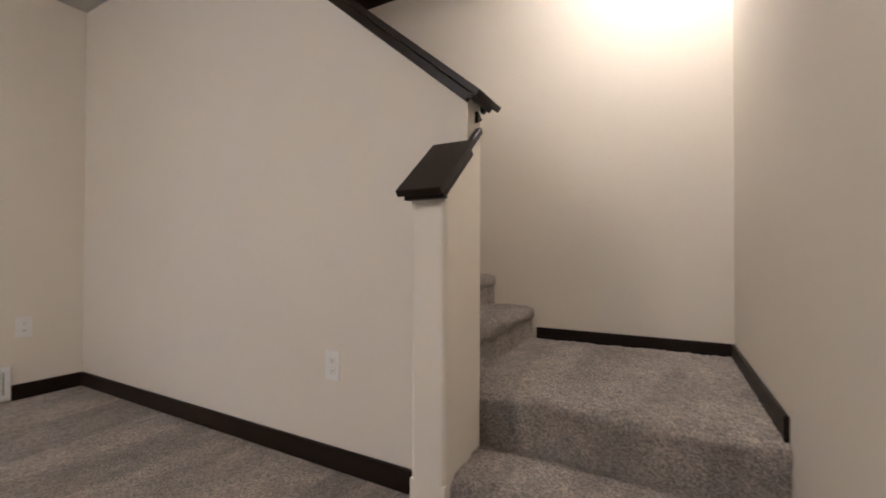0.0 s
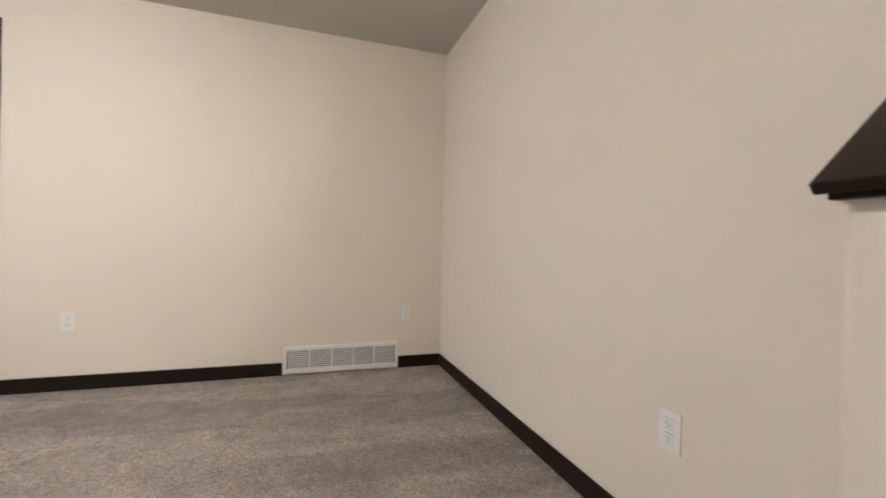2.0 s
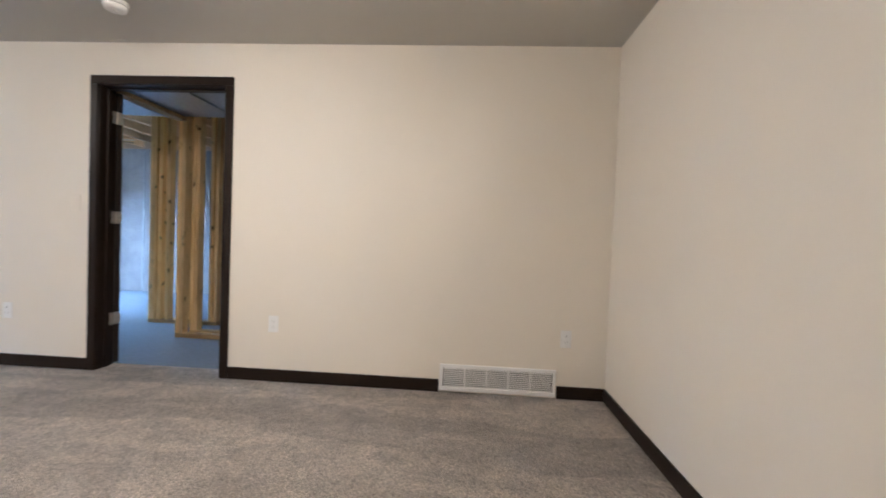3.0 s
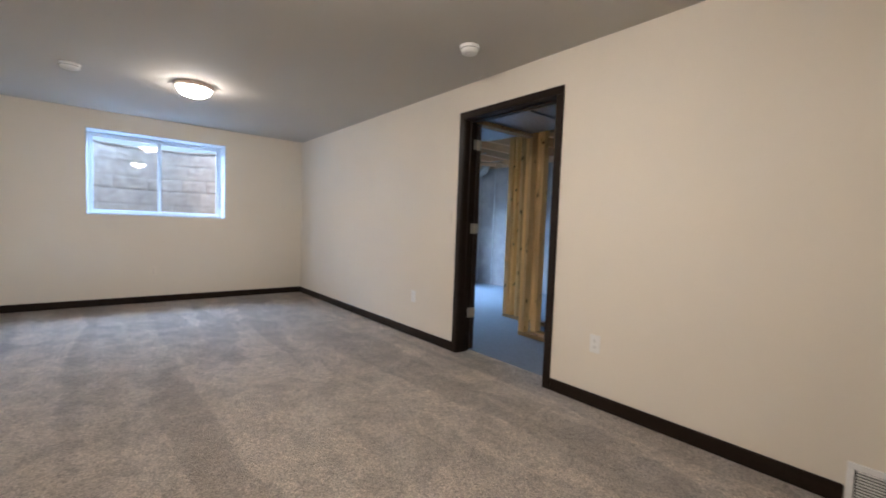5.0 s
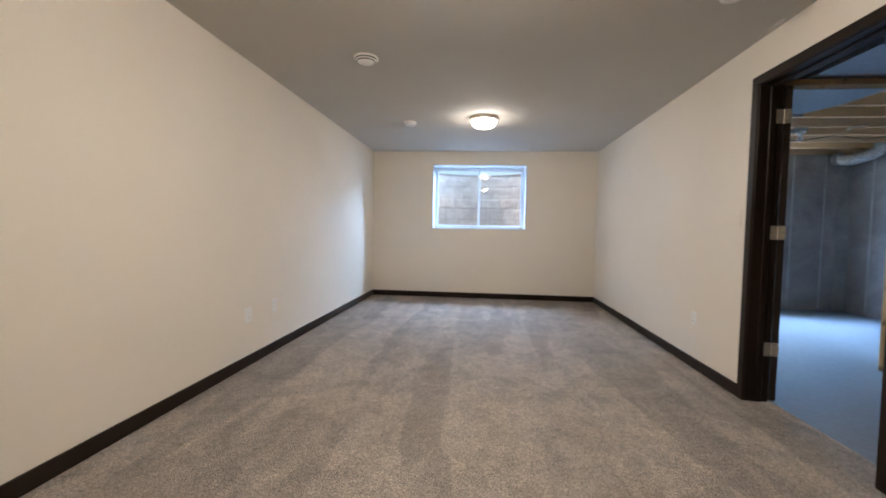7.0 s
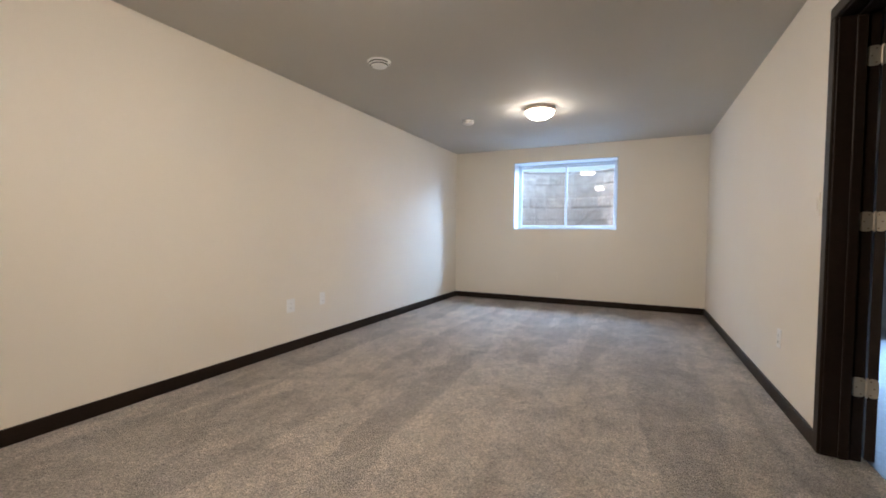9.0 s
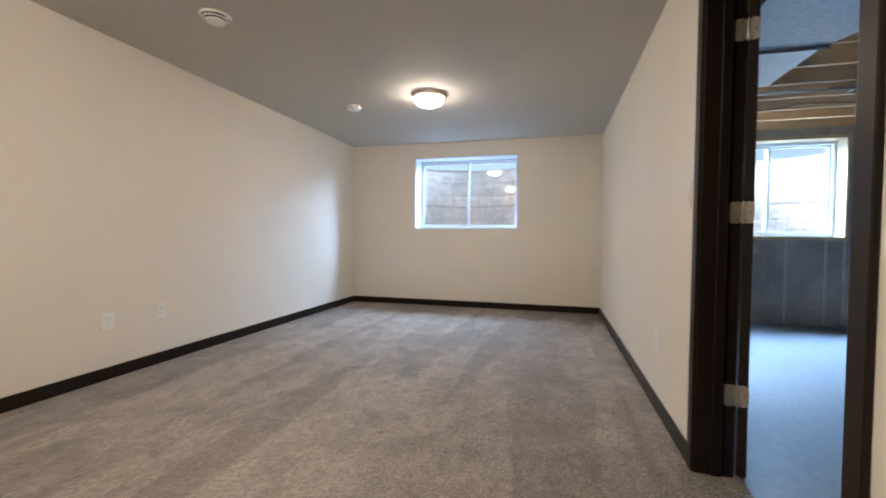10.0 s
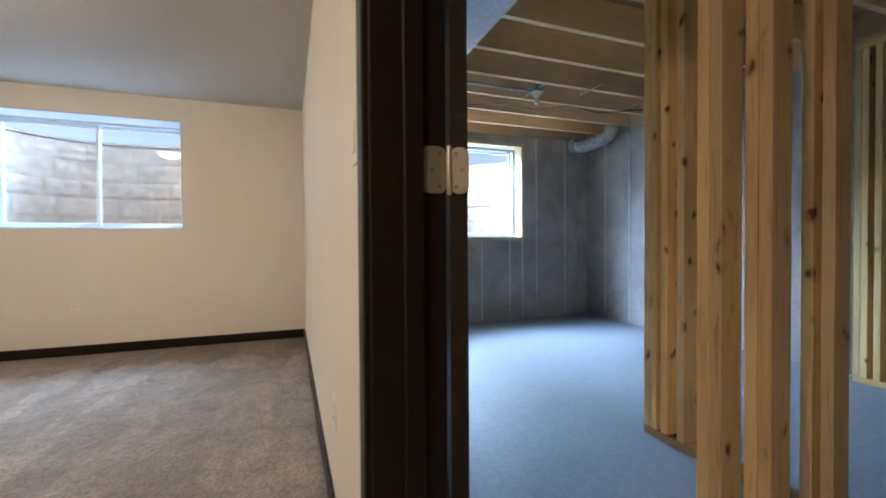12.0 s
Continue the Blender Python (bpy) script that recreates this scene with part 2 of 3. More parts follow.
foil_grain = noise_node(foil_nodes, coords(foil_nodes), 26, 4, 0.7, 0.8)
foil_nodes.links.new(ramp(foil_nodes, foil_grain, [(0.35, (0.38, 0.40, 0.42)), (0.6, (0.80, 0.81, 0.82))]), foil_bsdf.inputs["Base Color"])
bump(foil_nodes, foil_bsdf, foil_grain, 0.7, 0.02)
STONE = concrete("moulded_stone", (0.41, 0.335, 0.275), 0.22, 0.8, 7)
MORTAR = concrete("moulded_stone_joint", (0.32, 0.275, 0.24), 0.2, 0.8, 6)
GRAVEL = concrete("gravel", (0.34, 0.32, 0.30), 0.5, 0.9, 22)
GRASS = concrete("lawn", (0.075, 0.095, 0.045), 0.5, 0.95, 9)
SIDING = paint("house_siding", (0.55, 0.54, 0.51))


# ---- building tools ----
def box(bm, x0, x1, y0, y1, z0, z1, bevel=0.0, seg=2):
    m = Matrix.LocRotScale(((x0 + x1) / 2, (y0 + y1) / 2, (z0 + z1) / 2), None, (abs(x1 - x0), abs(y1 - y0), abs(z1 - z0)))
    out = bmesh.ops.create_cube(bm, size=1.0, matrix=m)
    if bevel:
        edges = {e for v in out["verts"] for e in v.link_edges}
        bmesh.ops.bevel(bm, geom=list(edges), offset=bevel, segments=seg, affect="EDGES", profile=0.5)
    return bm


def boxes(*dims, bevel=0.0):
    bm = bmesh.new()
    for d in dims:
        box(bm, *d, bevel=bevel)
    return bm


def lathe(profile, n=40, axis="z"):
    """A turned shape from (radius, height) pairs."""
    bm = bmesh.new()
    rings = []
    for r, h in profile:
        ring = []
        for i in range(n if r > 1e-5 else 1):
            a = 2 * math.pi * i / n
            c, s = r * math.cos(a), r * math.sin(a)
            ring.append(bm.verts.new({"z": (c, s, h), "y": (c, h, s), "x": (h, c, s)}[axis]))
        rings.append(ring)
    for a, b in zip(rings, rings[1:]):
        for i in range(n):
            q = [a[i % len(a)], a[(i + 1) % len(a)], b[(i + 1) % len(b)], b[i % len(b)]]
            q = list(dict.fromkeys(q))
            if len(q) > 2:
                bm.faces.new(q)
    bmesh.ops.recalc_face_normals(bm, faces=bm.faces)
    return bm


def extrude_poly(pts, a0, a1, axis):
    """A flat outline, given in the two other axes, made solid between a0 and a1 along axis."""
    bm = bmesh.new()
    put = {"x": lambda u, v, a: (a, u, v), "y": lambda u, v, a: (u, a, v), "z": lambda u, v, a: (u, v, a)}[axis]
    lo = [bm.verts.new(put(u, v, a0)) for u, v in pts]
    hi = [bm.verts.new(put(u, v, a1)) for u, v in pts]
    bm.faces.new(lo)
    bm.faces.new(hi)
    for i in range(len(pts)):
        j = (i + 1) % len(pts)
        bm.faces.new((lo[i], lo[j], hi[j], hi[i]))
    bmesh.ops.recalc_face_normals(bm, faces=bm.faces)
    return bm


def tube(points, radius, n=10, ripple=0.0, per=1):
    """A round tube along a run of points."""
    bm = bmesh.new()
    pts = [Vector(p) for p in points]
    rings = []
    for i, p in enumerate(pts):
        d = (pts[min(i + 1, len(pts) - 1)] - pts[max(i - 1, 0)]).normalized()
        q = d.to_track_quat("Z", "Y")
        r = radius + (ripple if (i // per) % 2 else 0.0)
        rings.append([bm.verts.new(p + q @ Vector((r * math.cos(2 * math.pi * k / n), r * math.sin(2 * math.pi * k / n), 0))) for k in range(n)])
    for a, b in zip(rings, rings[1:]):
        for k in range(n):
            bm.faces.new((a[k], a[(k + 1) % n], b[(k + 1) % n], b[k]))
    bm.faces.new(rings[0])
    bm.faces.new(rings[-1])
    bmesh.ops.recalc_face_normals(bm, faces=bm.faces)
    return bm


def mesh_of(name, bm, mat, smooth=False):
    me = bpy.data.meshes.new(name)
    bm.to_mesh(me)
    bm.free()
    me.materials.append(mat)
    if smooth:
        me.polygons.foreach_set("use_smooth", [True] * len(me.polygons))
    return me


def structure(name, bm, mat, label="", category="", smooth=False):
    return tagged(new(name, mesh_of(name, bm, mat, smooth)), label, category, "", "structure")


def thing(name, x, y, z, label, category, group="", kind="", turn=0):
    ob = new(name)
    ob.empty_display_size = 0.1
    ob.matrix_world = pose(x, y, z, 0, 0, turn)
    return tagged(ob, label, category, group, kind)


def part(name, bm, mat, parent, label="", smooth=False):
    ob = new(name, mesh_of(name, bm, mat, smooth))
    ob.parent = parent
    return tagged(ob, label)


def repeat(name, data, parent, m):
    """One more piece on shared mesh data."""
    ob = new(name, data)
    ob.parent = parent
    ob.matrix_basis = m
    return ob


# ---- plan, in metres ----
WX, EX = -3.637, -0.114          # faces of the west and east walls
SY, NY = -5.877, 1.460           # faces of the window wall and the stair wall
WT = 0.118                       # partition thickness
H = 2.33                         # ceiling
BASE = 0.085                     # baseboard height
DY0, DY1, DZ = -2.122, -1.202, 2.035   # clear doorway
WIN = (-2.562, -1.080, 1.104, 2.122)   # window opening: x, x, z, z
LAND, BACK = 0.350, 2.56         # stair landing height and the wall behind it
CW, CS = -7.28, -5.95            # faces of the unfinished room's foundation walls
OUT = -6.22                      # outer face of the foundation
SLABZ = -0.014
END = -0.997                     # free end of the stair wall
RISE, GO = 0.176, 0.228
NB = NY + 0.10                   # back of the stair wall
SX = -0.165                      # face of the wall beside the stairs

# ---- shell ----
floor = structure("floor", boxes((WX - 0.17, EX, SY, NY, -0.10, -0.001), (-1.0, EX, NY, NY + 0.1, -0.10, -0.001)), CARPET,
                  "taupe cut-pile carpet with vacuum marks and painted sill shade", "carpet")

structure("floor_unfinished", boxes((CW - 0.3, WX - 0.17, CS - 0.3, 3.0, -0.16, SLABZ)), SLAB, "bare pale grey concrete slab floor tinted by sky light", "floor")

R0, R1 = DY0 - 0.018, DY1 + 0.018
structure("wall_west", boxes((WX - WT, WX, SY, R0, 0, H), (WX - WT, WX, R0, R1, DZ + 0.018, H), (WX - WT, WX, R1, NB, 0, H)),
          WALL, "warm off-white painted drywall wall with a doorway", "wall")
structure("wall_east", boxes((EX, EX + 0.12, SY - 0.3, 0.95, -0.1, 2.8), (SX, EX + 0.12, 0.95, BACK + 0.12, -0.1, 2.8)), WALL, "warm off-white painted drywall wall", "wall")

x0, x1, z0, z1 = WIN
FT = 0.10
structure("wall_south", boxes((WX - WT, x0, SY - FT, SY, -0.1, H), (x1, EX, SY - FT, SY, -0.1, H), (x0, x1, SY - FT, SY, -0.1, z0), (x0, x1, SY - FT, SY, z1, H)),
          WALL, "warm off-white painted drywall wall round a window", "wall")

slope = 0.84
zcap = 1.342
xtop = END - (H - zcap) / slope
structure("wall_north", extrude_poly([(WX, 0.0), (END, 0.0), (END, zcap), (xtop, H), (WX, H)], NY, NB, "y"),
          WALL, "off-white painted stair wall with a sloping top", "wall")
structure("wall_stair_header", boxes((xtop, EX, NY + 0.002, NB - 0.002, H + 0.001, 2.9), (WX - 0.8, xtop, NY + 0.002, NB - 0.002, H + 0.001, 5.1)), WALL, "painted drywall over the stair opening", "wall")
structure("wall_stair_back", boxes((-4.6, EX, BACK, BACK + 0.12, -0.1, 5.1)), WALL, "off-white painted stairwell wall", "wall")
structure("wall_stair_top", boxes((-4.72, -4.6, NB, BACK + 0.12, 0, 5.1)), WALL, "painted wall at the stair head", "wall")
structure("wall_stair_soffit", boxes((-1.17, -1.05, NB, BACK, 2.60, 5.1)), WALL, "painted drywall drop above the landing", "wall")
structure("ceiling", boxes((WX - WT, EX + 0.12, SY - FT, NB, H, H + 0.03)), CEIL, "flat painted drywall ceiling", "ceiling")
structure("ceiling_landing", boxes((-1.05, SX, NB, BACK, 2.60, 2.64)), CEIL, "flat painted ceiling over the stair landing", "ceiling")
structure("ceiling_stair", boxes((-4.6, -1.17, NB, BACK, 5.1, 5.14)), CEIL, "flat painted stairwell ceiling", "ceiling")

# the short stub wall beside the first steps
PX0, PX1, PY = -1.100, END + 0.012, 1.285
pz = 1.015
ps = 0.84
BN = 0.018                       # bullnose of the corner beads


def joined(*pieces):
    """Several bmeshes as one."""
    out = bmesh.new()
    for piece in pieces:
        me = bpy.data.meshes.new("joined")
        piece.to_mesh(me)
        piece.free()
        out.from_mesh(me)
        bpy.data.meshes.remove(me)
    return out


# square blocks at foot and head, a rounded bead between them
round_plan = [(PX0, NY), (PX0, PY + BN)] + [(PX0 + BN - BN * math.cos(q), PY + BN - BN * math.sin(q)) for q in (0.4, 0.8, 1.2)] + [(PX0 + BN, PY), (PX1 - BN, PY)]
round_plan += [(PX1 - BN + BN * math.sin(q), PY + BN - BN * math.cos(q)) for q in (0.5, 1.07)] + [(PX1, PY + BN), (PX1, NY)]
stub = joined(boxes((PX0, PX1, PY, NY, 0.0, 0.165)),
              extrude_poly(round_plan, 0.165, 0.968, "z"),
              extrude_poly([(PY, 0.968), (NY, 0.968), (NY, pz + ps * (NY - PY)), (PY, pz)], PX0, PX1, "x"))
structure("wall_stub", stub, WALL,
          "short painted stub wall beside the stairs", "wall")


# ---- trim ----
def baseboard(name, x0, x1, y0, y1, z=0.0, h=BASE):
    bm = bmesh.new()
    box(bm, x0, x1, y0, y1, z, z + h, 0.003, 1)
    return structure(name, bm, TRIM, "dark espresso wooden baseboard", "baseboard")


BT = 0.013
baseboard("baseboard_west_a", WX, WX + BT, SY + BT, DY0 - 0.064)
baseboard("baseboard_west_b", WX, WX + BT, DY1 + 0.064, 0.350)
baseboard("baseboard_west_c", WX, WX + BT, 1.140, NY - BT)
baseboard("baseboard_south", WX, EX, SY, SY + BT)
baseboard("baseboard_east", EX - BT, EX, SY + BT, 0.949)
baseboard("baseboard_north", WX, PX0 - 0.001, NY - BT, NY)
baseboard("baseboard_landing_back", -1.08, SX - BT, BACK - BT, BACK, LAND - 0.02, BASE - 0.005)
baseboard("baseboard_landing_side", SX - BT, SX, 1.60, BACK, LAND - 0.02, BASE - 0.005)


def casing():
    """Door casing and jambs round the doorway."""
    cx0, cx1 = WX, WX + 0.016
    w, r = 0.057, 0.005
    frame_ob = thing("door_frame", WX, (DY0 + DY1) / 2, 0, "dark espresso door frame with flat casing and stops", "door frame", kind="structure")
    o = Vector((WX, (DY0 + DY1) / 2, 0))

    def add(name, *d, bev=0.003):
        bm = bmesh.new()
        box(bm, *d, bevel=bev, seg=1)
        bmesh.ops.translate(bm, vec=-o, verts=bm.verts)
        return part(name, bm, TRIM, frame_ob)

    add("casing_upright", cx0, cx1, DY0 - r - w, DY0 - r, 0, DZ + r)
    add("casing_upright", cx0, cx1, DY1 + r, DY1 + r + w, 0, DZ + r)
    add("casing_head", cx0, cx1, DY0 - r - w, DY1 + r + w, DZ + r + 0.0005, DZ + r + w)
    jx0 = WX - 0.143
    add("jamb", jx0, WX + 0.004, DY0 - 0.018, DY0, 0, DZ)
    add("jamb", jx0, WX + 0.004, DY1, DY1 + 0.018, 0, DZ)
    add("head_jamb", jx0, WX + 0.004, DY0 - 0.018, DY1 + 0.018, DZ + 0.0005, DZ + 0.018)
    sx0, sx1 = jx0 + 0.047, jx0 + 0.086
    add("door_stop", sx0, sx1, DY0, DY0 + 0.011, 0, DZ - 0.011)
    add("door_stop", sx0, sx1, DY1 - 0.011, DY1, 0, DZ - 0.011)
    add("door_stop", sx0, sx1, DY0, DY1, DZ - 0.011, DZ - 0.0005)
    return frame_ob


casing()


# ---- stairs ----
def carpet_step(front, back, a0, a1, top, bottom, axis, sign, seed):
    """A carpeted step: riser, rounded nose and tread, with the pile's uneven surface.
    front, back: along the way up; a0, a1: across it."""
    rad, over = 0.042, 0.011
    prof = [(front, bottom + i * (top - 0.072 - bottom) / 10, -1.0, 0.0) for i in range(11)]
    for i in range(13):
        q = radians(-42 + 132 * i / 12)
        prof.append((front - over + rad - rad * math.cos(q), top - rad + rad * math.sin(q), -math.cos(q), math.sin(q)))
    flat = front - over + rad
    n = max(8, int(abs(back - flat) / 0.009))
    prof += [(flat + (back - flat) * i / n, top, 0.0, 1.0) for i in range(1, n + 1)]
    across = max(8, int(abs(a1 - a0) / 0.009))
    bm = bmesh.new()
    grid = []
    for u, z, nu, nv in prof:
        row = []
        for k in range(across + 1):
            a = a0 + (a1 - a0) * k / across
            nz = noise.noise(Vector((u * 70, a * 70, z * 70 + seed))) * 0.007 + noise.noise(Vector((u * 14, a * 14, z * 14 + seed))) * 0.004
            uu, zz = u + nu * nz, z + nv * nz
            co = (a, uu, zz) if axis == "y" else (sign * uu, a, zz)
            row.append(bm.verts.new(co))
        grid.append(row)
    for r0, r1 in zip(grid, grid[1:]):
        for k in range(across):
            bm.faces.new((r0[k], r0[k + 1], r1[k + 1], r1[k]))
    # close underneath
    rim = [grid[0][0], grid[0][-1], grid[-1][-1], grid[-1][0]]
    low = [bm.verts.new((v.co.x, v.co.y, bottom)) for v in rim[2:]]
    bm.faces.new((rim[0], rim[1], low[0], low[1]))
    bm.faces.new((rim[2], rim[3], low[1], low[0]))
    bm.faces.new([r[0] for r in grid] + [low[1]])
    bm.faces.new([r[-1] for r in grid] + [low[0]])
    bmesh.ops.recalc_face_normals(bm, faces=bm.faces)
    return bm


stairs = thing("stairs", 0, 0, 0, "taupe carpeted stairs turning at a landing", "stairs", kind="structure")
NOSE = 1.582
part("step", carpet_step(NOSE - 0.255, NOSE + 0.03, END + 0.002, SX - 0.002, LAND / 2, -0.02, "y", 1, 3), CARPET, stairs, smooth=True)
part("landing", carpet_step(NOSE, BACK - 0.001, END + 0.002, SX - 0.002, LAND, 0.12, "y", 1, 9), CARPET, stairs, smooth=True)
bm = boxes((-1.2, END + 0.002, NB + 0.001, BACK - 0.001, 0.1, LAND - 0.001))
part("landing_corner", bm, CARPET, stairs)
XR = 1.108
for k in range(11):
    part("step", carpet_step(XR + k * GO, XR + (k + 1) * GO + 0.03, NB + 0.002, BACK - 0.001, LAND + RISE * (k + 1), LAND + RISE * k - 0.05, "x", -1, 20 + k), CARPET, stairs, smooth=True)


def sloped_board(length, w0, w1, thick, angle, bevel=0.003):
    """A board along +x from the origin, tilted up by angle, spanning w0..w1 in y."""
    bm = bmesh.new()
    box(bm, 0, length, w0, w1, 0, thick, bevel, 2)
    bmesh.ops.rotate(bm, cent=(0, 0, 0), matrix=Matrix.Rotation(-angle, 3, "Y"), verts=bm.verts)
    return bm


# cap over the long stair wall; local x runs up the slope, towards the west
ang = math.atan(slope)
rail = thing("stair_wall_cap", END + 0.045, NY + 0.0575, zcap - 0.045 * slope + 0.004, "dark espresso wooden cap rail on a sloping wall", "rail cap", turn=180)
run = (H - zcap) / math.sin(ang) + 0.03
part("cap_board", sloped_board(run, -0.095, 0.095, 0.022, ang), TRIM, rail)
for side in (-1, 1):
    bm = bmesh.new()
    y0, y1 = sorted((side * 0.0585, side * 0.076))
    box(bm, 0.030, run, y0, y1, -0.031, -0.0005, 0.003, 1)
    bmesh.ops.rotate(bm, cent=(0, 0, 0), matrix=Matrix.Rotation(-ang, 3, "Y"), verts=bm.verts)
    part("apron_moulding", bm, TRIM, rail)
bm = bmesh.new()
box(bm, 0.034, 0.058, -0.076, 0.076, -0.031, -0.0005, 0.002, 1)
bmesh.ops.rotate(bm, cent=(0, 0, 0), matrix=Matrix.Rotation(-ang, 3, "Y"), verts=bm.verts)
bmesh.ops.translate(bm, vec=(-0.022, 0, -0.0005), verts=bm.verts)
part("end_moulding", bm, TRIM, rail)

# cap over the stub wall; local x runs up the slope, towards the north
ang2 = math.atan(ps)
cap = thing("stub_wall_cap", (PX0 + PX1) / 2, PY - 0.045, pz - 0.045 * ps + 0.004, "dark espresso wooden cap on a short stub wall", "rail cap", turn=90)
l2 = (NY - PY + 0.043) / math.cos(ang2)
part("cap_board", sloped_board(l2, -0.073, 0.073, 0.022, ang2), TRIM, cap)
bm = bmesh.new()
box(bm, l2 + 0.0005, l2 + 0.085, -0.073, -0.0515, 0, 0.022, 0.002, 1)
bmesh.ops.rotate(bm, cent=(0, 0, 0), matrix=Matrix.Rotation(-ang2, 3, "Y"), verts=bm.verts)
part("cap_return", bm, TRIM, cap)
for y0, y1 in ((-0.068, -0.0515), (0.0515, 0.068)):
    bm = bmesh.new()
    box(bm, 0.034, l2 - 0.02, y0, y1, -0.024, -0.0005, 0.002, 1)
    bmesh.ops.rotate(bm, cent=(0, 0, 0), matrix=Matrix.Rotation(-ang2, 3, "Y"), verts=bm.verts)
    part("apron_moulding", bm, TRIM, cap)
part("front_moulding", boxes((0.022, 0.0445, -0.066, 0.066, -0.006, 0.030), bevel=0.002), TRIM, cap)
# wedge of skirting on the stair side of the wall end
wedge = thing("stair_skirt_end", END + 0.001, NY + 0.055, zcap - 0.088, "dark espresso wooden skirt end on the stair wall", "trim")
part("skirt_block", extrude_poly([(0.0, 0.0), (0.034, 0.018), (0.0, 0.038)], 0.0, 0.012, "x"), TRIM, wedge)

# dark board high on the stairwell wall
structure("trim_stairwell", boxes((-4.6, -1.20, BACK - 0.02, BACK, 2.545, 2.70), bevel=0.003), TRIM, "dark espresso wooden trim board high in the stairwell", "trim")


# ---- windows ----
def slider_window(name, xa, xb, za, zb, y, label):
    """A white vinyl sliding window: outer frame, one fixed and one sliding sash, two panes. Origin at the sill's middle."""
    w = thing(name, (xa + xb) / 2, y, za, label, "window", kind="structure")
    hw, hh = (xb - xa) / 2, zb - za
    f, d = 0.032, 0.075
    for nm, d4 in (("frame_stile", (-hw, -hw + f, 0, hh)), ("frame_stile", (hw - f, hw, 0, hh)), ("frame_sill", (-hw + f, hw - f, 0, f)), ("frame_head", (-hw + f, hw - f, hh - f, hh))):
        part(nm, boxes((d4[0], d4[1], -d / 2, d / 2, d4[2], d4[3]), bevel=0.004), VINYL, w)
    s = 0.027

    def sash(xl, xr, yc):
        bm = bmesh.new()
        zl, zh = f + 0.001, hh - f - 0.001
        for q in ((xl, xl + s, zl, zh), (xr - s, xr, zl, zh), (xl + s, xr - s, zl, zl + s), (xl + s, xr - s, zh - s, zh)):
            box(bm, q[0], q[1], yc - 0.014, yc + 0.014, q[2], q[3], 0.004, 1)
        sa = part("sash", bm, VINYL, w)
        pane = part("pane", boxes((xl + s - 0.004, xr - s + 0.004, yc - 0.002, yc + 0.002, zl + s - 0.004, zh - s + 0.004)), GLASS, sa)
        pane.visible_shadow = False

    sash(-hw + f + 0.001, 0.019, -0.016)
    sash(-0.019, hw - f - 0.001, 0.015)
    part("sash_latch", boxes((-0.012, 0.012, 0.030, 0.042, hh * 0.48, hh * 0.55), bevel=0.003), VINYL, w)
    return w


WY = -6.165
slider_window("window_1", WIN[0] + 0.006, WIN[1] - 0.006, WIN[2] + 0.006, WIN[3] - 0.006, WY, "white vinyl sliding basement window in a drywall return")
# painted return of the room's window, from the drywall to the frame
t = 0.012
yr0, yr1 = WY - 0.01, SY - 0.001
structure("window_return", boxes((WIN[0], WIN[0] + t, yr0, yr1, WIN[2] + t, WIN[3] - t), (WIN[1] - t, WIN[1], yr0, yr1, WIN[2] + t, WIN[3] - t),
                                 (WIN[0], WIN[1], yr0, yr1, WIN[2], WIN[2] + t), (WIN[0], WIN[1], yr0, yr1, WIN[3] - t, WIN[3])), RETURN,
          "white painted window return tinted by sky light", "window trim")

W2 = (-6.300, -4.850, 0.988, 2.203)
slider_window("window_2", W2[0] + 0.04, W2[1] - 0.04, W2[2] + 0.04, W2[3] - 0.04, WY, "white vinyl sliding window in a rough wooden buck")
structure("window_buck", boxes((W2[0], W2[0] + 0.038, OUT + 0.01, CS + 0.006, W2[2], W2[3]), (W2[1] - 0.038, W2[1], OUT + 0.01, CS + 0.006, W2[2], W2[3]),
                               (W2[0] + 0.038, W2[1] - 0.038, OUT + 0.01, CS + 0.006, W2[2], W2[2] + 0.038), (W2[0] + 0.038, W2[1] - 0.038, OUT + 0.01, CS + 0.006, W2[3] - 0.038, W2[3])), BUCK,
          "raw pine window buck in the foundation wall", "window frame")

# ---- foundation and the house above ----
FTOP = 2.30
fy0, fy1 = OUT, CS
structure("wall_foundation_south", boxes((CW - 0.25, W2[0], fy0, fy1, -0.16, FTOP), (W2[0], W2[1], fy0, fy1, -0.16, W2[2]), (W2[0], W2[1], fy0, fy1, W2[3], FTOP),
                                         (W2[1], WX - WT, fy0, fy1, -0.16, FTOP), (WX - WT, WIN[0], fy0, SY - FT - 0.002, -0.16, FTOP), (WIN[1], EX + 0.3, fy0, SY - FT - 0.002, -0.16, FTOP),
                                         (WIN[0], WIN[1], fy0, SY - FT - 0.002, -0.16, WIN[2] - 0.002), (WIN[0], WIN[1], fy0, SY - FT - 0.002, WIN[3] + 0.002, FTOP)), CONCRETE,
          "dark grey poured concrete foundation wall", "wall")
structure("wall_foundation_west", boxes((CW - 0.25, CW, fy1, 3.0, -0.16, FTOP)), CONCRETE, "grey poured concrete foundation wall", "wall")
structure("wall_foundation_north", boxes((CW, -4.73, 2.77, 3.0, -0.16, FTOP)), CONCRETE, "grey poured concrete foundation wall", "wall")
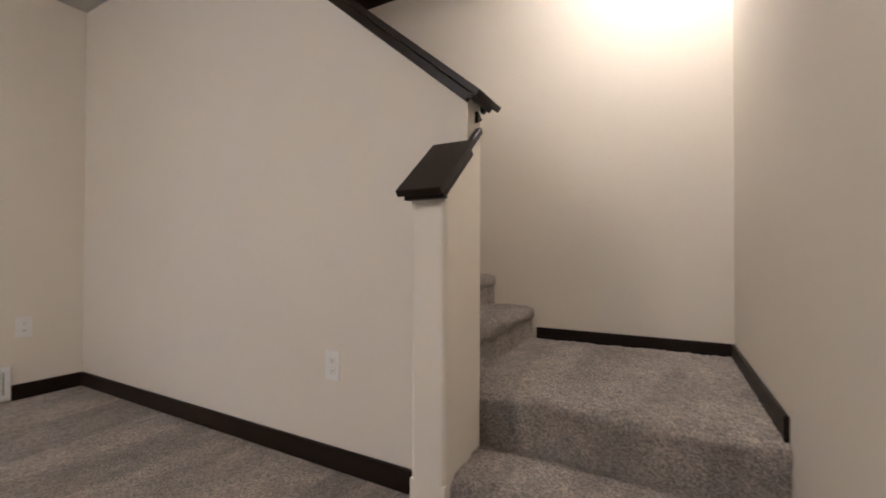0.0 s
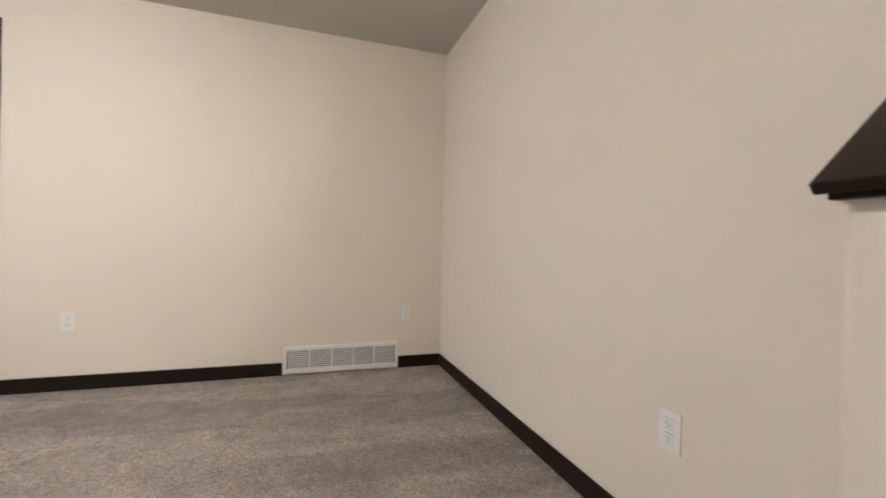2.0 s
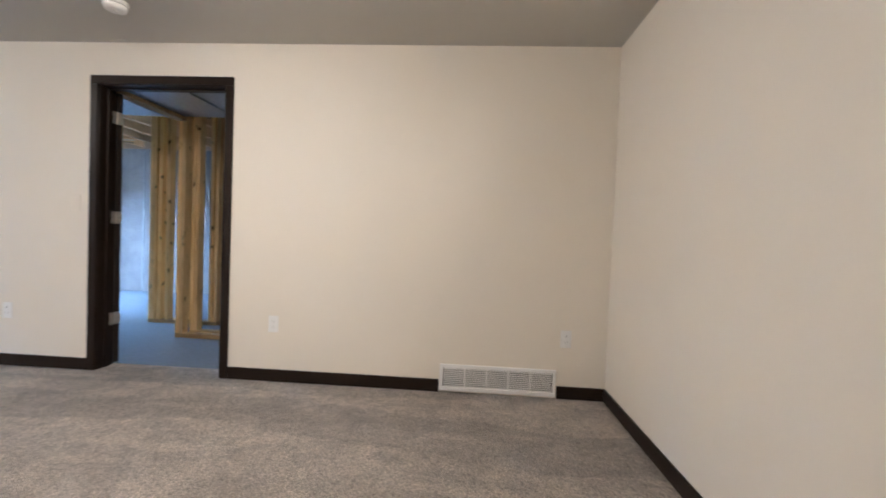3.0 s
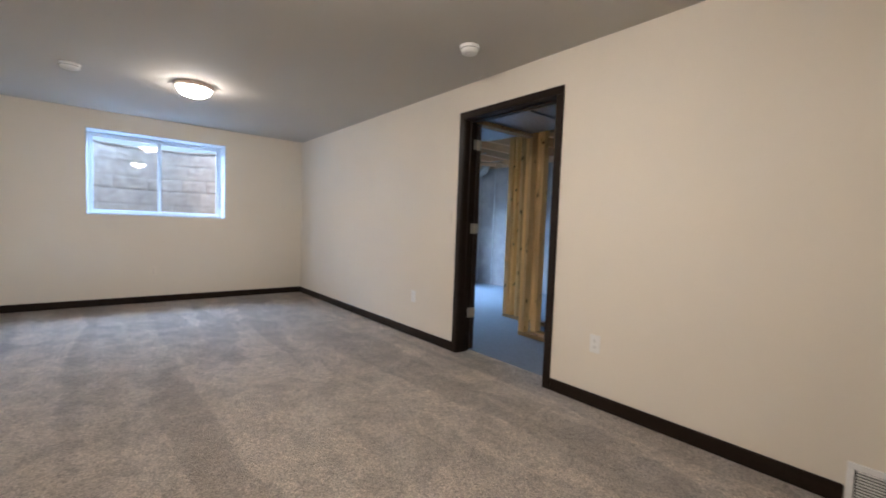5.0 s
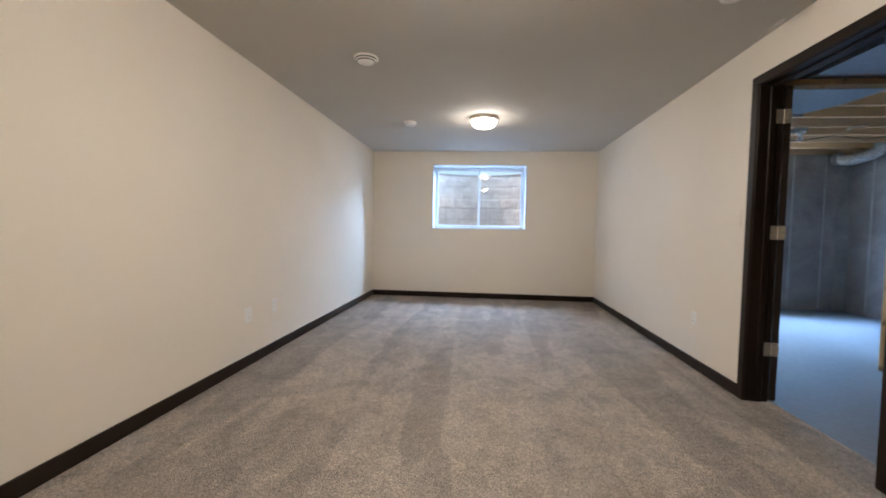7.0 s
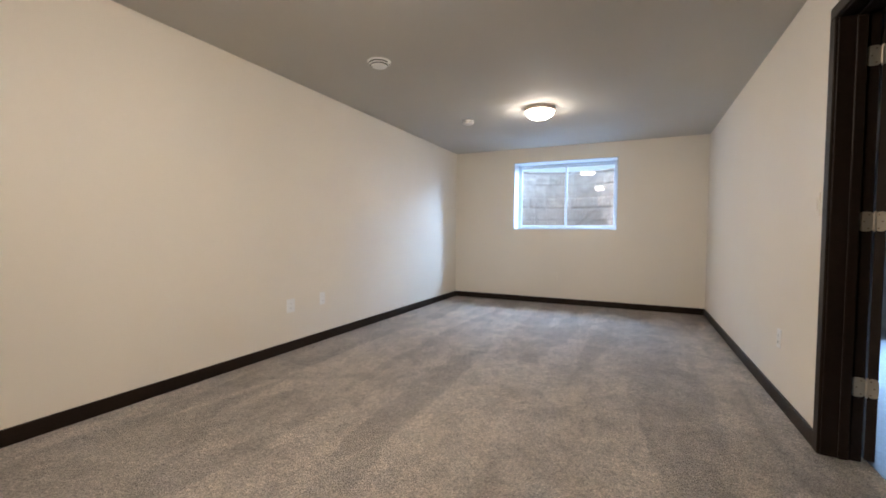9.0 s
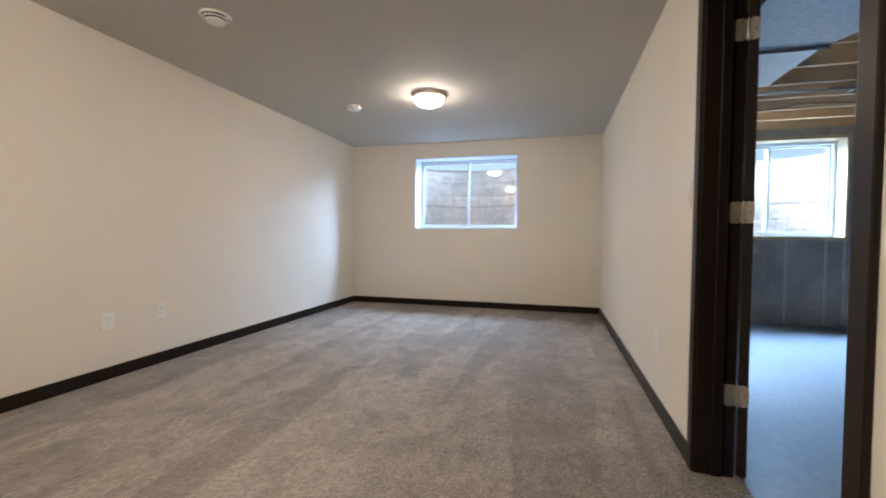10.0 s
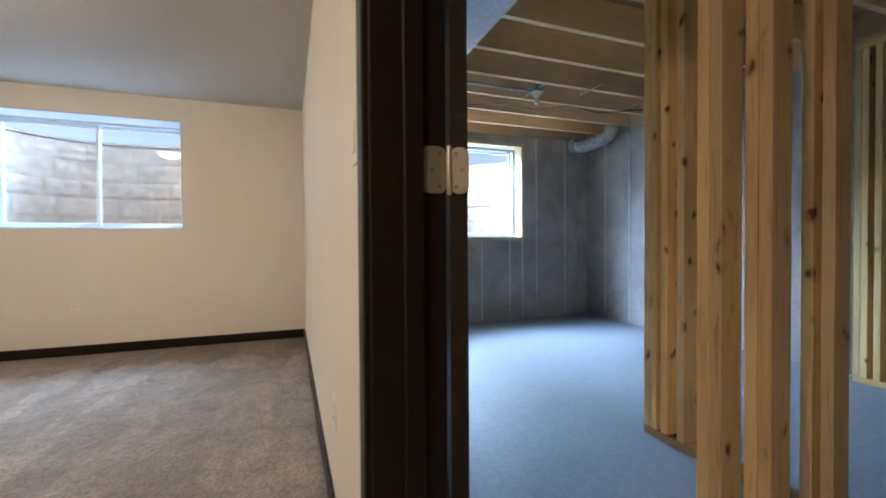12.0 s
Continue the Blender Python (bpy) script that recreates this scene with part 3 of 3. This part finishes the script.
structure("wall_house", boxes((CW - 0.25, EX + 0.3, OUT, OUT + 0.15, FTOP + 0.28, 5.2), (CW - 0.25, CW - 0.1, OUT + 0.15, 3.0, FTOP + 0.28, 5.2), (EX + 0.15, EX + 0.3, OUT + 0.15, 3.0, FTOP, 5.2),
                              (CW - 0.25, EX + 0.3, 2.85, 3.0, FTOP, 5.2)), SIDING, "plain house wall above the foundation", "wall")
structure("roof_house", boxes((CW - 0.4, EX + 0.45, OUT - 0.15, 3.15, 5.2, 5.3)), SIDING, "plain flat house roof", "roof")
structure("wall_sill_plate", boxes((CW - 0.25, WX - WT, fy0 + 0.02, fy1 - 0.03, FTOP, FTOP + 0.275), (CW - 0.2, CW - 0.02, fy1 - 0.03, 2.85, FTOP, FTOP + 0.275)), JOIST, "raw wooden rim joist on the foundation", "wall")

# thin fins left by the forms on the concrete
fins = thing("concrete_fins", 0, 0, 0, "pale vertical form fins on the foundation walls", "concrete fin", kind="structure")
random.seed(4)
fz = FTOP - 0.02
for fx in (-4.55, -5.05, -5.33, -5.70, -6.09, -6.27, -6.48, -6.92):
    under = W2[0] < fx < W2[1]
    part("fin", boxes((fx - 0.010, fx + 0.010, CS, CS + 0.007, random.uniform(0.0, 0.03), (W2[2] if under else fz)), bevel=0.002), FIN, fins)
for fyy in (-5.60, -5.20, -4.79, -4.38, -3.97, -3.56, -3.15, -2.74, -2.33, -1.92, -1.51):
    part("fin", boxes((CW, CW + 0.007, fyy - 0.011, fyy + 0.011, random.uniform(0.0, 0.03), fz), bevel=0.002), FIN, fins)

part("corner_band", boxes((CW + 0.002, CW + 0.17, CS, CS + 0.009, 0.0, fz), bevel=0.004), BAND, fins)

# ---- unfinished room: framing overhead ----
JB, JH = 2.335, 0.235
framing = thing("ceiling_joists", 0, 0, 0, "raw wooden floor joists under a board subfloor", "joist", kind="structure")
jme = mesh_of("joist", boxes((-7.4, WX - WT - 0.001, -0.019, 0.019, 0, JH), bevel=0.002), JOIST)
for k in range(22):
    y = -5.66 + 0.4085 * k
    if y > 2.6:
        break
    if y > NY + 0.05:
        break
    repeat("joist", jme, framing, pose(0, y, JB))
part("subfloor", boxes((CW - 0.2, WX - WT, CS - 0.02, NY + 0.1, JB + JH + 0.001, JB + JH + 0.02)), SUBFLOOR, framing)
structure("ceiling_band", boxes((WX - WT, WX, SY, NB, H + 0.031, JB + JH)), JOIST, "raw wooden band over the partition", "joist")


# ---- unfinished room: stud walls ----
def stud_wall(name, x, studs, y0, y1, label):
    """A bare stud wall along y with its face at x: bottom plate, double top plate and studs at the given ys."""
    w = thing(name, x, y0, SLABZ, label, "stud wall", kind="structure")
    d = 0.089
    top = JB - SLABZ - 0.001
    part("bottom_plate", boxes((-d, 0, 0, y1 - y0, 0, 0.038), bevel=0.002), PLATE, w)
    part("top_plate", boxes((-d, 0, 0, y1 - y0, top - 0.076, top - 0.0385), bevel=0.002), PLATE, w)
    part("top_plate", boxes((-d, 0, 0, y1 - y0, top - 0.038, top), bevel=0.002), PLATE, w)
    me = mesh_of("stud", boxes((-d, 0, 0, 0.0375, 0.0385, top - 0.0765), bevel=0.003), STUD)
    for s in studs:
        repeat("stud", me, w, pose(0, s - y0, 0))
    return w


stud_wall("stud_wall_near", -4.655, [-2.288, -2.250, -1.70, -1.295, -0.89, -0.485, -0.08, 0.325, 0.73, 1.135], -2.288, 1.30, "bare pine stud wall with doubled end studs")
stud_wall("stud_wall_middle", -4.790, [-2.238, -2.1985, -1.72, -1.315, -0.91, -0.505, -0.10, 0.305, 0.71, 1.115], -2.238, 1.30, "bare pine stud wall close behind another")
stud_wall("stud_wall_far", -5.200, [-3.006, -2.968, -2.905, -2.815, -2.62, -2.315, -2.2535], -3.006, -2.215, "bare pine stud wall ending in the open room")
stud_wall("stud_wall_rear", -7.15, [-3.066, -3.0285, -2.96, -2.56, -2.15, -1.75, -1.35, -0.95, -0.55, -0.15, 0.25, 0.462], -3.066, 0.50, "bare pine furring wall along the concrete")
header = thing("soffit_ledger", -4.2, -2.245, 2.060, "raw pine ledger under the duct", "lumber", kind="structure")
part("ledger_board", boxes((-0.45, 0.402, -0.045, 0.044, 0, 0.038), bevel=0.003), PLATE, header)

# ---- ducts ----
duct = thing("supply_duct", -4.25, -3.0, 2.105, "galvanized sheet-metal trunk duct with a tapered end", "duct")
duct_z = JB - 2.105 - 0.002
bm = extrude_poly([(0.27, -0.05), (-0.28, -0.05), (-0.40, 0.25), (-0.40, 4.1), (0.27, 4.1)], 0.0, duct_z, "z")
part("trunk", bm, STEEL, duct)
bm = extrude_poly([(-0.056, 0.0), (-0.70, 0.0), (-1.15, duct_z - 0.02), (-1.15, duct_z), (-0.056, duct_z)], -0.27, 0.262, "x")
part("end_boot", bm, STEEL, duct)
part("seam_flange", boxes((-0.295, 0.28, -0.0555, -0.0505, -0.018, duct_z), bevel=0.001), STEEL, duct)
part("seam_flange", boxes((-0.41, 0.28, 1.30, 1.304, -0.014, duct_z), bevel=0.001), STEEL, duct)
part("seam_flange", boxes((-0.41, 0.28, 0.60, 0.604, -0.012, duct_z), bevel=0.001), STEEL, duct)

flex = thing("flex_duct", -7.0, -5.6, 2.15, "crumpled silver flexible duct elbow at the joists", "duct")
way = [Vector(p) for p in ((0.00, -0.22, 0.06), (-0.03, -0.11, 0.03), (-0.06, 0.05, 0.04), (-0.10, 0.18, 0.07), (-0.11, 0.26, 0.12), (-0.10, 0.29, 0.20))]
pts = []
for k in range(len(way) - 1):
    p0, p1, p2, p3 = way[max(k - 1, 0)], way[k], way[k + 1], way[min(k + 2, len(way) - 1)]
    for i in range(9):
        s = i / 9
        pts.append(0.5 * (2 * p1 + (p2 - p0) * s + (2 * p0 - 5 * p1 + 4 * p2 - p3) * s * s + (3 * p1 - p0 - 3 * p2 + p3) * s ** 3))
part("hose", tube(pts, 0.070, 20, 0.008, 1), FOIL, flex, smooth=False)
part("collar", tube([(0.02, -0.27, 0.07), (0.00, -0.21, 0.06)], 0.088, 20), STEEL, flex)

# ---- bare bulb and cable ----
bare = thing("bare_bulb", -5.62, -4.62, JB - 0.085, "white keyless lampholder with an unlit bulb", "light bulb")
part("lampholder", lathe([(0, 0.075), (0.046, 0.075), (0.048, 0.064), (0.036, 0.050), (0.021, 0.042), (0.021, 0.026), (0, 0.026)], 24), WHITE, bare, smooth=True)
part("bulb", lathe([(0, -0.040), (0.014, -0.036), (0.025, -0.019), (0.026, -0.003), (0.018, 0.014), (0.012, 0.028), (0, 0.028)], 24), BULB, bare, smooth=True)
part("junction_box", boxes((-0.05, 0.05, -0.05, 0.05, 0.0755, 0.13), bevel=0.004), STEEL, bare)
part("hanger_strap", boxes((-0.012, 0.012, -0.22, 0.19, 0.10, 0.106)), STEEL, bare)
cable = thing("cable", -5.6, -5.0, JB - 0.02, "thin dark brown cable stapled under the joists", "cable")
pts = [(-1.35 + 0.09 * i, 0.30 - 0.018 * i + 0.03 * math.sin(i * 0.9), 0.012 - 0.035 * abs(math.sin(i * 0.35))) for i in range(24)]
part("cable_run", tube(pts, 0.006, 6), WIRE, cable)
conduit = thing("conduit", -5.0, -4.605, JB - 0.012, "straight bright metal conduit strapped under a joist", "conduit")
part("pipe", tube([(-0.56, 0, 0), (0.0, 0, 0), (1.2, 0, 0)], 0.011, 12), STEEL, conduit, smooth=True)
for bx in (-0.35, 0.1, 0.5):
    part("clip", boxes((bx - 0.008, bx + 0.008, -0.018, 0.018, -0.013, 0.011), bevel=0.003), STEEL, conduit)
for bx, by in ((-6.05, -4.40), (-6.75, -4.66)):
    br = thing("pipe_hanger", bx, by, JB - 0.012, "short bright metal strap under a joist", "bracket", "straps under the joists")
    part("strap", boxes((-0.008, 0.008, -0.14, 0.14, 0.0, 0.008), bevel=0.001), STEEL, br)


# ---- door, folded right back against the far side of the partition ----
AJAR = -19
door = thing("door_1", WX - 0.1510, DY0 - 0.003, 0.012, "dark espresso panelled door standing wide open", "door", kind="structure", turn=AJAR)
DW, DH, DT = 0.905, 2.015, 0.035
bm = bmesh.new()
st = 0.11
for q in ((-DW, -DW + st, 0, DH), (-st, 0, 0, DH), (-DW + st, -st, 0, 0.20), (-DW + st, -st, DH - 0.12, DH), (-DW + st, -st, 0.86, 1.0)):
    box(bm, -DT, 0, q[0], q[1], q[2], q[3], 0.002, 1)
slab_ob = part("door_slab", bm, DOORWOOD, door)
part("door_panel", boxes((-DT + 0.010, -0.010, -DW + st - 0.002, -st + 0.002, 0.198, 0.862)), DOORWOOD, slab_ob)
part("door_panel", boxes((-DT + 0.010, -0.010, -DW + st - 0.002, -st + 0.002, 0.998, DH - 0.118)), DOORWOOD, slab_ob)
bm = lathe([(0, -0.062), (0.022, -0.060), (0.027, -0.045), (0.018, -0.028), (0.011, -0.020), (0.011, -0.006), (0.032, -0.005), (0.032, 0.0), (0, 0.0)], 24, "x")
bmesh.ops.translate(bm, vec=(-DT, -DW + 0.065, 0.93), verts=bm.verts)
part("door_knob", bm, NICKEL, slab_ob, "satin nickel knob", smooth=True)


def hinge(z):
    """A butt hinge with round corners: two leaves, a knuckle, six screws."""
    h = thing("hinge", WX - 0.1470, DY0 + 0.0005, z, "satin nickel butt hinge on the door edge", "hinge", "hinges of the open door")
    lw, lh = 0.047, 0.089
    for nm, a, b in (("jamb_leaf", 0.004, 0.007 + lw), ("door_leaf", -0.0400, -0.004)):
        pts2 = []
        r = 0.0155
        for cx_, cz_, s0 in ((b - r, lh / 2 - r, 0), (a + r, lh / 2 - r, 1), (a + r, -lh / 2 + r, 2), (b - r, -lh / 2 + r, 3)):
            for i in range(5):
                an = math.pi / 2 * (s0 + i / 4)
                pts2.append((cx_ + r * math.cos(an), cz_ + r * math.sin(an)))
        swing = Matrix.Rotation(radians(AJAR if a < 0 else 0), 3, "Z")
        bm1 = extrude_poly(pts2, 0.0, 0.0025, "y")
        bmesh.ops.rotate(bm1, cent=(-0.004, 0, 0), matrix=swing, verts=bm1.verts)
        leaf = part(nm, bm1, NICKEL, h)
        for k, (sxx, szz) in enumerate(((0.3, 0.031), (0.62, 0.0), (0.3, -0.031))):
            bm2 = lathe([(0, 0.0042), (0.0034, 0.0040), (0.0042, 0.0026), (0, 0.0026)], 10, "y")
            bmesh.ops.translate(bm2, vec=((a + (b - a) * (sxx if a > 0 else 1 - sxx)), 0, szz), verts=bm2.verts)
            bmesh.ops.rotate(bm2, cent=(-0.004, 0, 0), matrix=swing, verts=bm2.verts)
            part("screw", bm2, SCREW, leaf)
    bm2 = lathe([(0, -0.047), (0.004, -0.046), (0.0048, -0.044), (0.0048, 0.044), (0.004, 0.046), (0, 0.047)], 14)
    bmesh.ops.translate(bm2, vec=(-0.0005, 0.004, 0), verts=bm2.verts)
    part("knuckle", bm2, NICKEL, h, smooth=True)


for hz in (1.840, 1.104, 0.348):
    hinge(hz)


# ---- wall plates ----
def wall_plate(kind_name, x, y, z, turn, label, style="duplex", group="", shade=WHITE):
    """A cover plate whose front looks along local -y."""
    p = thing(kind_name, x, y, z, label, "outlet" if style != "switch" else "light switch", group, turn=turn)
    w, h = (0.0355, 0.0575) if style != "wide" else (0.045, 0.058)
    part("cover_plate", boxes((-w, w, -0.006, -0.0003, -h, h), bevel=0.0025), shade, p)
    if style == "switch":
        part("rocker", boxes((-0.016, 0.016, -0.010, -0.0055, -0.033, 0.033), bevel=0.002), shade, p)
    else:
        for dz in (-0.020, 0.020):
            rec = part("receptacle", boxes((-0.016, 0.016, -0.0085, -0.0055, dz - 0.014, dz + 0.014), bevel=0.003), shade, p)
            for sx in (-0.006, 0.006):
                part("slot", boxes((sx - 0.0012, sx + 0.0012, -0.0090, -0.0080, dz - 0.003, dz + 0.006)), GREYBAND, rec)
            part("ground_hole", boxes((-0.0022, 0.0022, -0.0090, -0.0080, dz - 0.010, dz - 0.006)), GREYBAND, rec)
    part("plate_screw", lathe([(0, -0.0075), (0.003, -0.007), (0.0035, -0.0055), (0, -0.0055)], 10, "y"), shade, p)
    return p


OUTL = "white duplex outlet plate on an off-white wall"
wall_plate("outlet", -1.565, NY, 0.392, 0, OUTL, group="outlets of the room")
for oy in (-0.816, 1.189, -2.803):
    wall_plate("outlet", WX, oy, 0.402, 90, OUTL, group="outlets of the room")
wall_plate("outlet", EX, -2.281, 0.396, -90, "wide white plate on an off-white wall", "wide", group="outlets of the room")
wall_plate("outlet", EX, -2.677, 0.405, -90, OUTL, group="outlets of the room")
CREAM = plain("cream_plastic", (0.82, 0.755, 0.65), 0.5)
wall_plate("outlet", -1.73, SY, 0.405, 180, "cream outlet plate the colour of the wall", group="outlets of the room", shade=CREAM)
wall_plate("light_switch", WX, -2.290, 1.195, 90, "cream rocker light switch beside the doorway", "switch", shade=CREAM)

# ---- return-air grille, set in the baseboard line ----
vent = thing("vent_grille", WX, 0.745, 0.012, "white enamelled return-air grille at floor level", "vent", turn=90)
VW, VH = 0.780, 0.180
hw = VW / 2
part("grille_frame", boxes((-hw, hw, -0.012, -0.0003, 0, 0.026), (-hw, hw, -0.012, -0.0003, VH - 0.026, VH), (-hw, -hw + 0.024, -0.012, -0.0003, 0.0262, VH - 0.0262), (hw - 0.024, hw, -0.012, -0.0003, 0.0262, VH - 0.0262), bevel=0.0025), VENTWHITE, vent)
part("grille_back", boxes((-hw + 0.02, hw - 0.02, -0.0028, -0.0008, 0.022, VH - 0.022)), DARKGAP, vent)
inner = VW - 0.048
cell = inner / 5
sl = bmesh.new()
box(sl, -cell / 2 + 0.005, cell / 2 - 0.005, -0.0010, 0.0010, -0.0047, 0.0047)
bmesh.ops.rotate(sl, cent=(0, 0, 0), matrix=Matrix.Rotation(radians(22), 3, "X"), verts=sl.verts)
sme = mesh_of("slat", sl, VENTWHITE)
for c in range(5):
    cxx = -inner / 2 + cell * (c + 0.5)
    for k in range(10):
        repeat("slat", sme, vent, pose(cxx, -0.0075, 0.0262 + 0.0128 * (k + 0.5)))
    if c:
        part("mullion", boxes((cxx - cell / 2 - 0.006, cxx - cell / 2 + 0.006, -0.0115, -0.003, 0.026, VH - 0.026), bevel=0.001), VENTWHITE, vent)


# ---- ceiling things ----
def dome_lamp(x, y, z, glass, label, r=0.155):
    l = thing("ceiling_lamp", x, y, z, label, "ceiling light", "flush dome lamps")
    part("rim", lathe([(0, 0), (r * 0.985, 0), (r, -0.004), (r * 1.01, -0.030), (r * 0.99, -0.036), (r * 0.94, -0.0385), (0, -0.0375)], 56), BRONZE, l, "brushed bronze rim")
    dome = [(r * 0.90 * math.cos(a), -0.0385 - 0.078 * math.sin(a) * (r / 0.155)) for a in [math.pi / 2 * i / 12 for i in range(12)]] + [(0, -0.0385 - 0.078 * (r / 0.155))]
    part("shade", lathe(dome, 56), glass, l, "lit frosted glass dome", True)
    return l


LX, LY = -1.885, -3.930
dome_lamp(LX, LY, H - 0.0005, LAMPGLASS, "lit frosted glass dome lamp with a bronze rim")
dome_lamp(LX, -0.920, H - 0.0005, REARGLASS, "lit frosted glass dome lamp with a bronze rim")
dome_lamp(-0.47, 2.08, 2.5995, STAIRGLASS, "lit frosted glass dome lamp above the landing", 0.10)


def detector(x, y, label, r=0.068, h=0.042):
    d = thing("smoke_detector", x, y, H - 0.0005, label, "smoke detector")
    part("base_ring", lathe([(0, 0), (r, 0), (r, -0.010), (r * 0.97, -0.013), (0, -0.013)], 40), WHITE, d, smooth=True)
    part("cover", lathe([(0, -0.0135), (r * 0.92, -0.0135), (r * 0.90, -0.028), (r * 0.78, -h), (r * 0.5, -h - 0.002), (0, -h - 0.002)], 40), WHITE, d, smooth=True)
    part("test_button", lathe([(0, -h - 0.0025), (0.012, -h - 0.0025), (0.011, -h - 0.005), (0, -h - 0.005)], 20), WHITE, d, smooth=True)
    # grey ring stands in for the crescent of shade on the cover
    part("shade_band", lathe([(r * 0.912, -0.017), (r * 0.915, -0.020), (r * 0.905, -0.024)], 40), GREYBAND, d)
    return d


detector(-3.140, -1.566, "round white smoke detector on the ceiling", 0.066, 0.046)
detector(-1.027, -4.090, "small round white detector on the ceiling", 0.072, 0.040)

reg = thing("ceiling_diffuser", -1.025, -2.285, H - 0.0005, "round white ceiling air diffuser with rings", "vent")
part("flange", lathe([(0, -0.0005), (0.088, -0.0005), (0.089, -0.006), (0.085, -0.013), (0, -0.013)], 44), WHITE, reg, smooth=False)
part("upper_slot", lathe([(0.079, -0.0131), (0.076, -0.0205)], 44), DARKGAP, reg)
part("ring", lathe([(0, -0.0206), (0.073, -0.0206), (0.069, -0.0255), (0, -0.0255)], 44), WHITE, reg)
part("lower_slot", lathe([(0.065, -0.0256), (0.062, -0.0325)], 44), DARKGAP, reg)
part("centre_disc", lathe([(0, -0.0326), (0.060, -0.0326), (0.054, -0.0385), (0.03, -0.042), (0, -0.042)], 44), WHITE, reg)
part("damper_tab", boxes((-0.092, -0.078, -0.008, 0.008, -0.030, -0.012), bevel=0.002), WHITE, reg)

# small torn patch of ceiling texture above the doorway
bm = bmesh.new()
for k in range(9):
    a = random.uniform(0, 6.28)
    bmesh.ops.create_icosphere(bm, subdivisions=1, radius=random.uniform(0.012, 0.028), matrix=Matrix.LocRotScale((WX + 0.012 + random.uniform(0, 0.02), -1.99 + 0.013 * k, H + 0.004), None, (1, 1.4, 0.35)))
structure("ceiling_patch", bm, CEIL, "rough patch of ceiling compound over the doorway", "ceiling", True)

# ---- outdoors: window wells, lawn ----
GZ = 2.02


def window_well(xc):
    """A half-round window well of moulded stone courses."""
    well = thing("window_well", xc, OUT, 0.88, "curved window well of moulded tan stone blocks", "window well", "window wells", "structure")
    a, b, top = 1.02, 0.93, 1.215
    N = 40

    def arc(u, grow=0.0):
        th = math.pi * u
        return (a + grow) * math.cos(th), -(b + grow) * math.sin(th)

    bm = bmesh.new()
    rows = []
    for g, z in ((0.0, 0.0), (0.0, top), (-0.025, top + 0.002), (-0.025, top + 0.025), (0.06, top + 0.025), (0.06, 0.0)):
        rows.append([bm.verts.new((*arc(i / N, g), z)) for i in range(N + 1)])
    for r0, r1 in zip(rows, rows[1:]):
        for i in range(N):
            bm.faces.new((r0[i], r0[i + 1], r1[i + 1], r1[i]))
    bmesh.ops.recalc_face_normals(bm, faces=bm.faces)
    part("liner", bm, MORTAR, well)
    part("gravel_bed", extrude_poly([arc(i / N, -0.002) for i in range(N + 1)], -0.12, 0.02, "z"), GRAVEL, well)
    rnd = random.Random(7)
    z = 0.02
    for course, hgt in enumerate((0.20, 0.17, 0.215, 0.19, 0.21, 0.205)):
        u = -0.02 if course % 2 else 0.03
        proud = (0.024, 0.008, 0.009, 0.020, 0.008, 0.009)[course]
        while u < 0.985:
            du = rnd.uniform(0.085, 0.17)
            u0, u1 = max(u, 0.005) + 0.002, min(u + du, 0.995) - 0.002
            u += du
            if u1 - u0 < 0.03:
                continue
            bm = bmesh.new()
            nx, nz = 12, 8
            g = []
            for i in range(nx + 1):
                col = []
                for k in range(nz + 1):
                    s, t2 = i / nx, k / nz
                    edge = min(s, 1 - s, 1.0) * 7, min(t2, 1 - t2) * 6
                    lift = proud * min(1.0, 0.25 + edge[0]) * min(1.0, 0.25 + edge[1])
                    lift += 0.014 * noise.noise(Vector((s * 5 + u * 31, t2 * 4 + course * 7, xc))) + 0.006 * noise.noise(Vector((s * 13 + u * 31, t2 * 11, course)))
                    px, py = arc(u0 + (u1 - u0) * s, -max(0.003, lift))
                    col.append(bm.verts.new((px, py, z + 0.003 + (hgt - 0.006) * t2 + 0.010 * noise.noise(Vector((s * 4 + u * 9, course, 0))))))
                g.append(col)
            for i in range(nx):
                for k in range(nz):
                    bm.faces.new((g[i][k], g[i][k + 1], g[i + 1][k + 1], g[i + 1][k]))
            bmesh.ops.recalc_face_normals(bm, faces=bm.faces)
            part("stone", bm, STONE, well, smooth=True)
        z += hgt
    return well


window_well(-1.82)
window_well(-5.59)

# lawn: one sheet out to the horizon, open over the house and the two wells
xs = sorted({-400.0, CW - 0.25, -5.59 - 1.03, -5.59 + 1.03, -1.82 - 1.03, -1.82 + 1.03, EX + 0.3, 400.0})
ys = [-400.0, OUT - 0.95, OUT, 3.0, 400.0]
bm = bmesh.new()
vg = {(i, k): bm.verts.new((x, y, GZ)) for i, x in enumerate(xs) for k, y in enumerate(ys)}
for i in range(len(xs) - 1):
    for k in range(len(ys) - 1):
        mx, my = (xs[i] + xs[i + 1]) / 2, (ys[k] + ys[k + 1]) / 2
        inside = CW - 0.25 < mx < EX + 0.3 and OUT < my < 3.0
        in_well = OUT - 0.95 < my < OUT and (abs(mx + 5.59) < 1.03 or abs(mx + 1.82) < 1.03)
        if not inside and not in_well:
            bm.faces.new((vg[i, k], vg[i + 1, k], vg[i + 1, k + 1], vg[i, k + 1]))
bmesh.ops.recalc_face_normals(bm, faces=bm.faces)
structure("ground", bm, GRASS, "mown lawn round the house", "lawn")
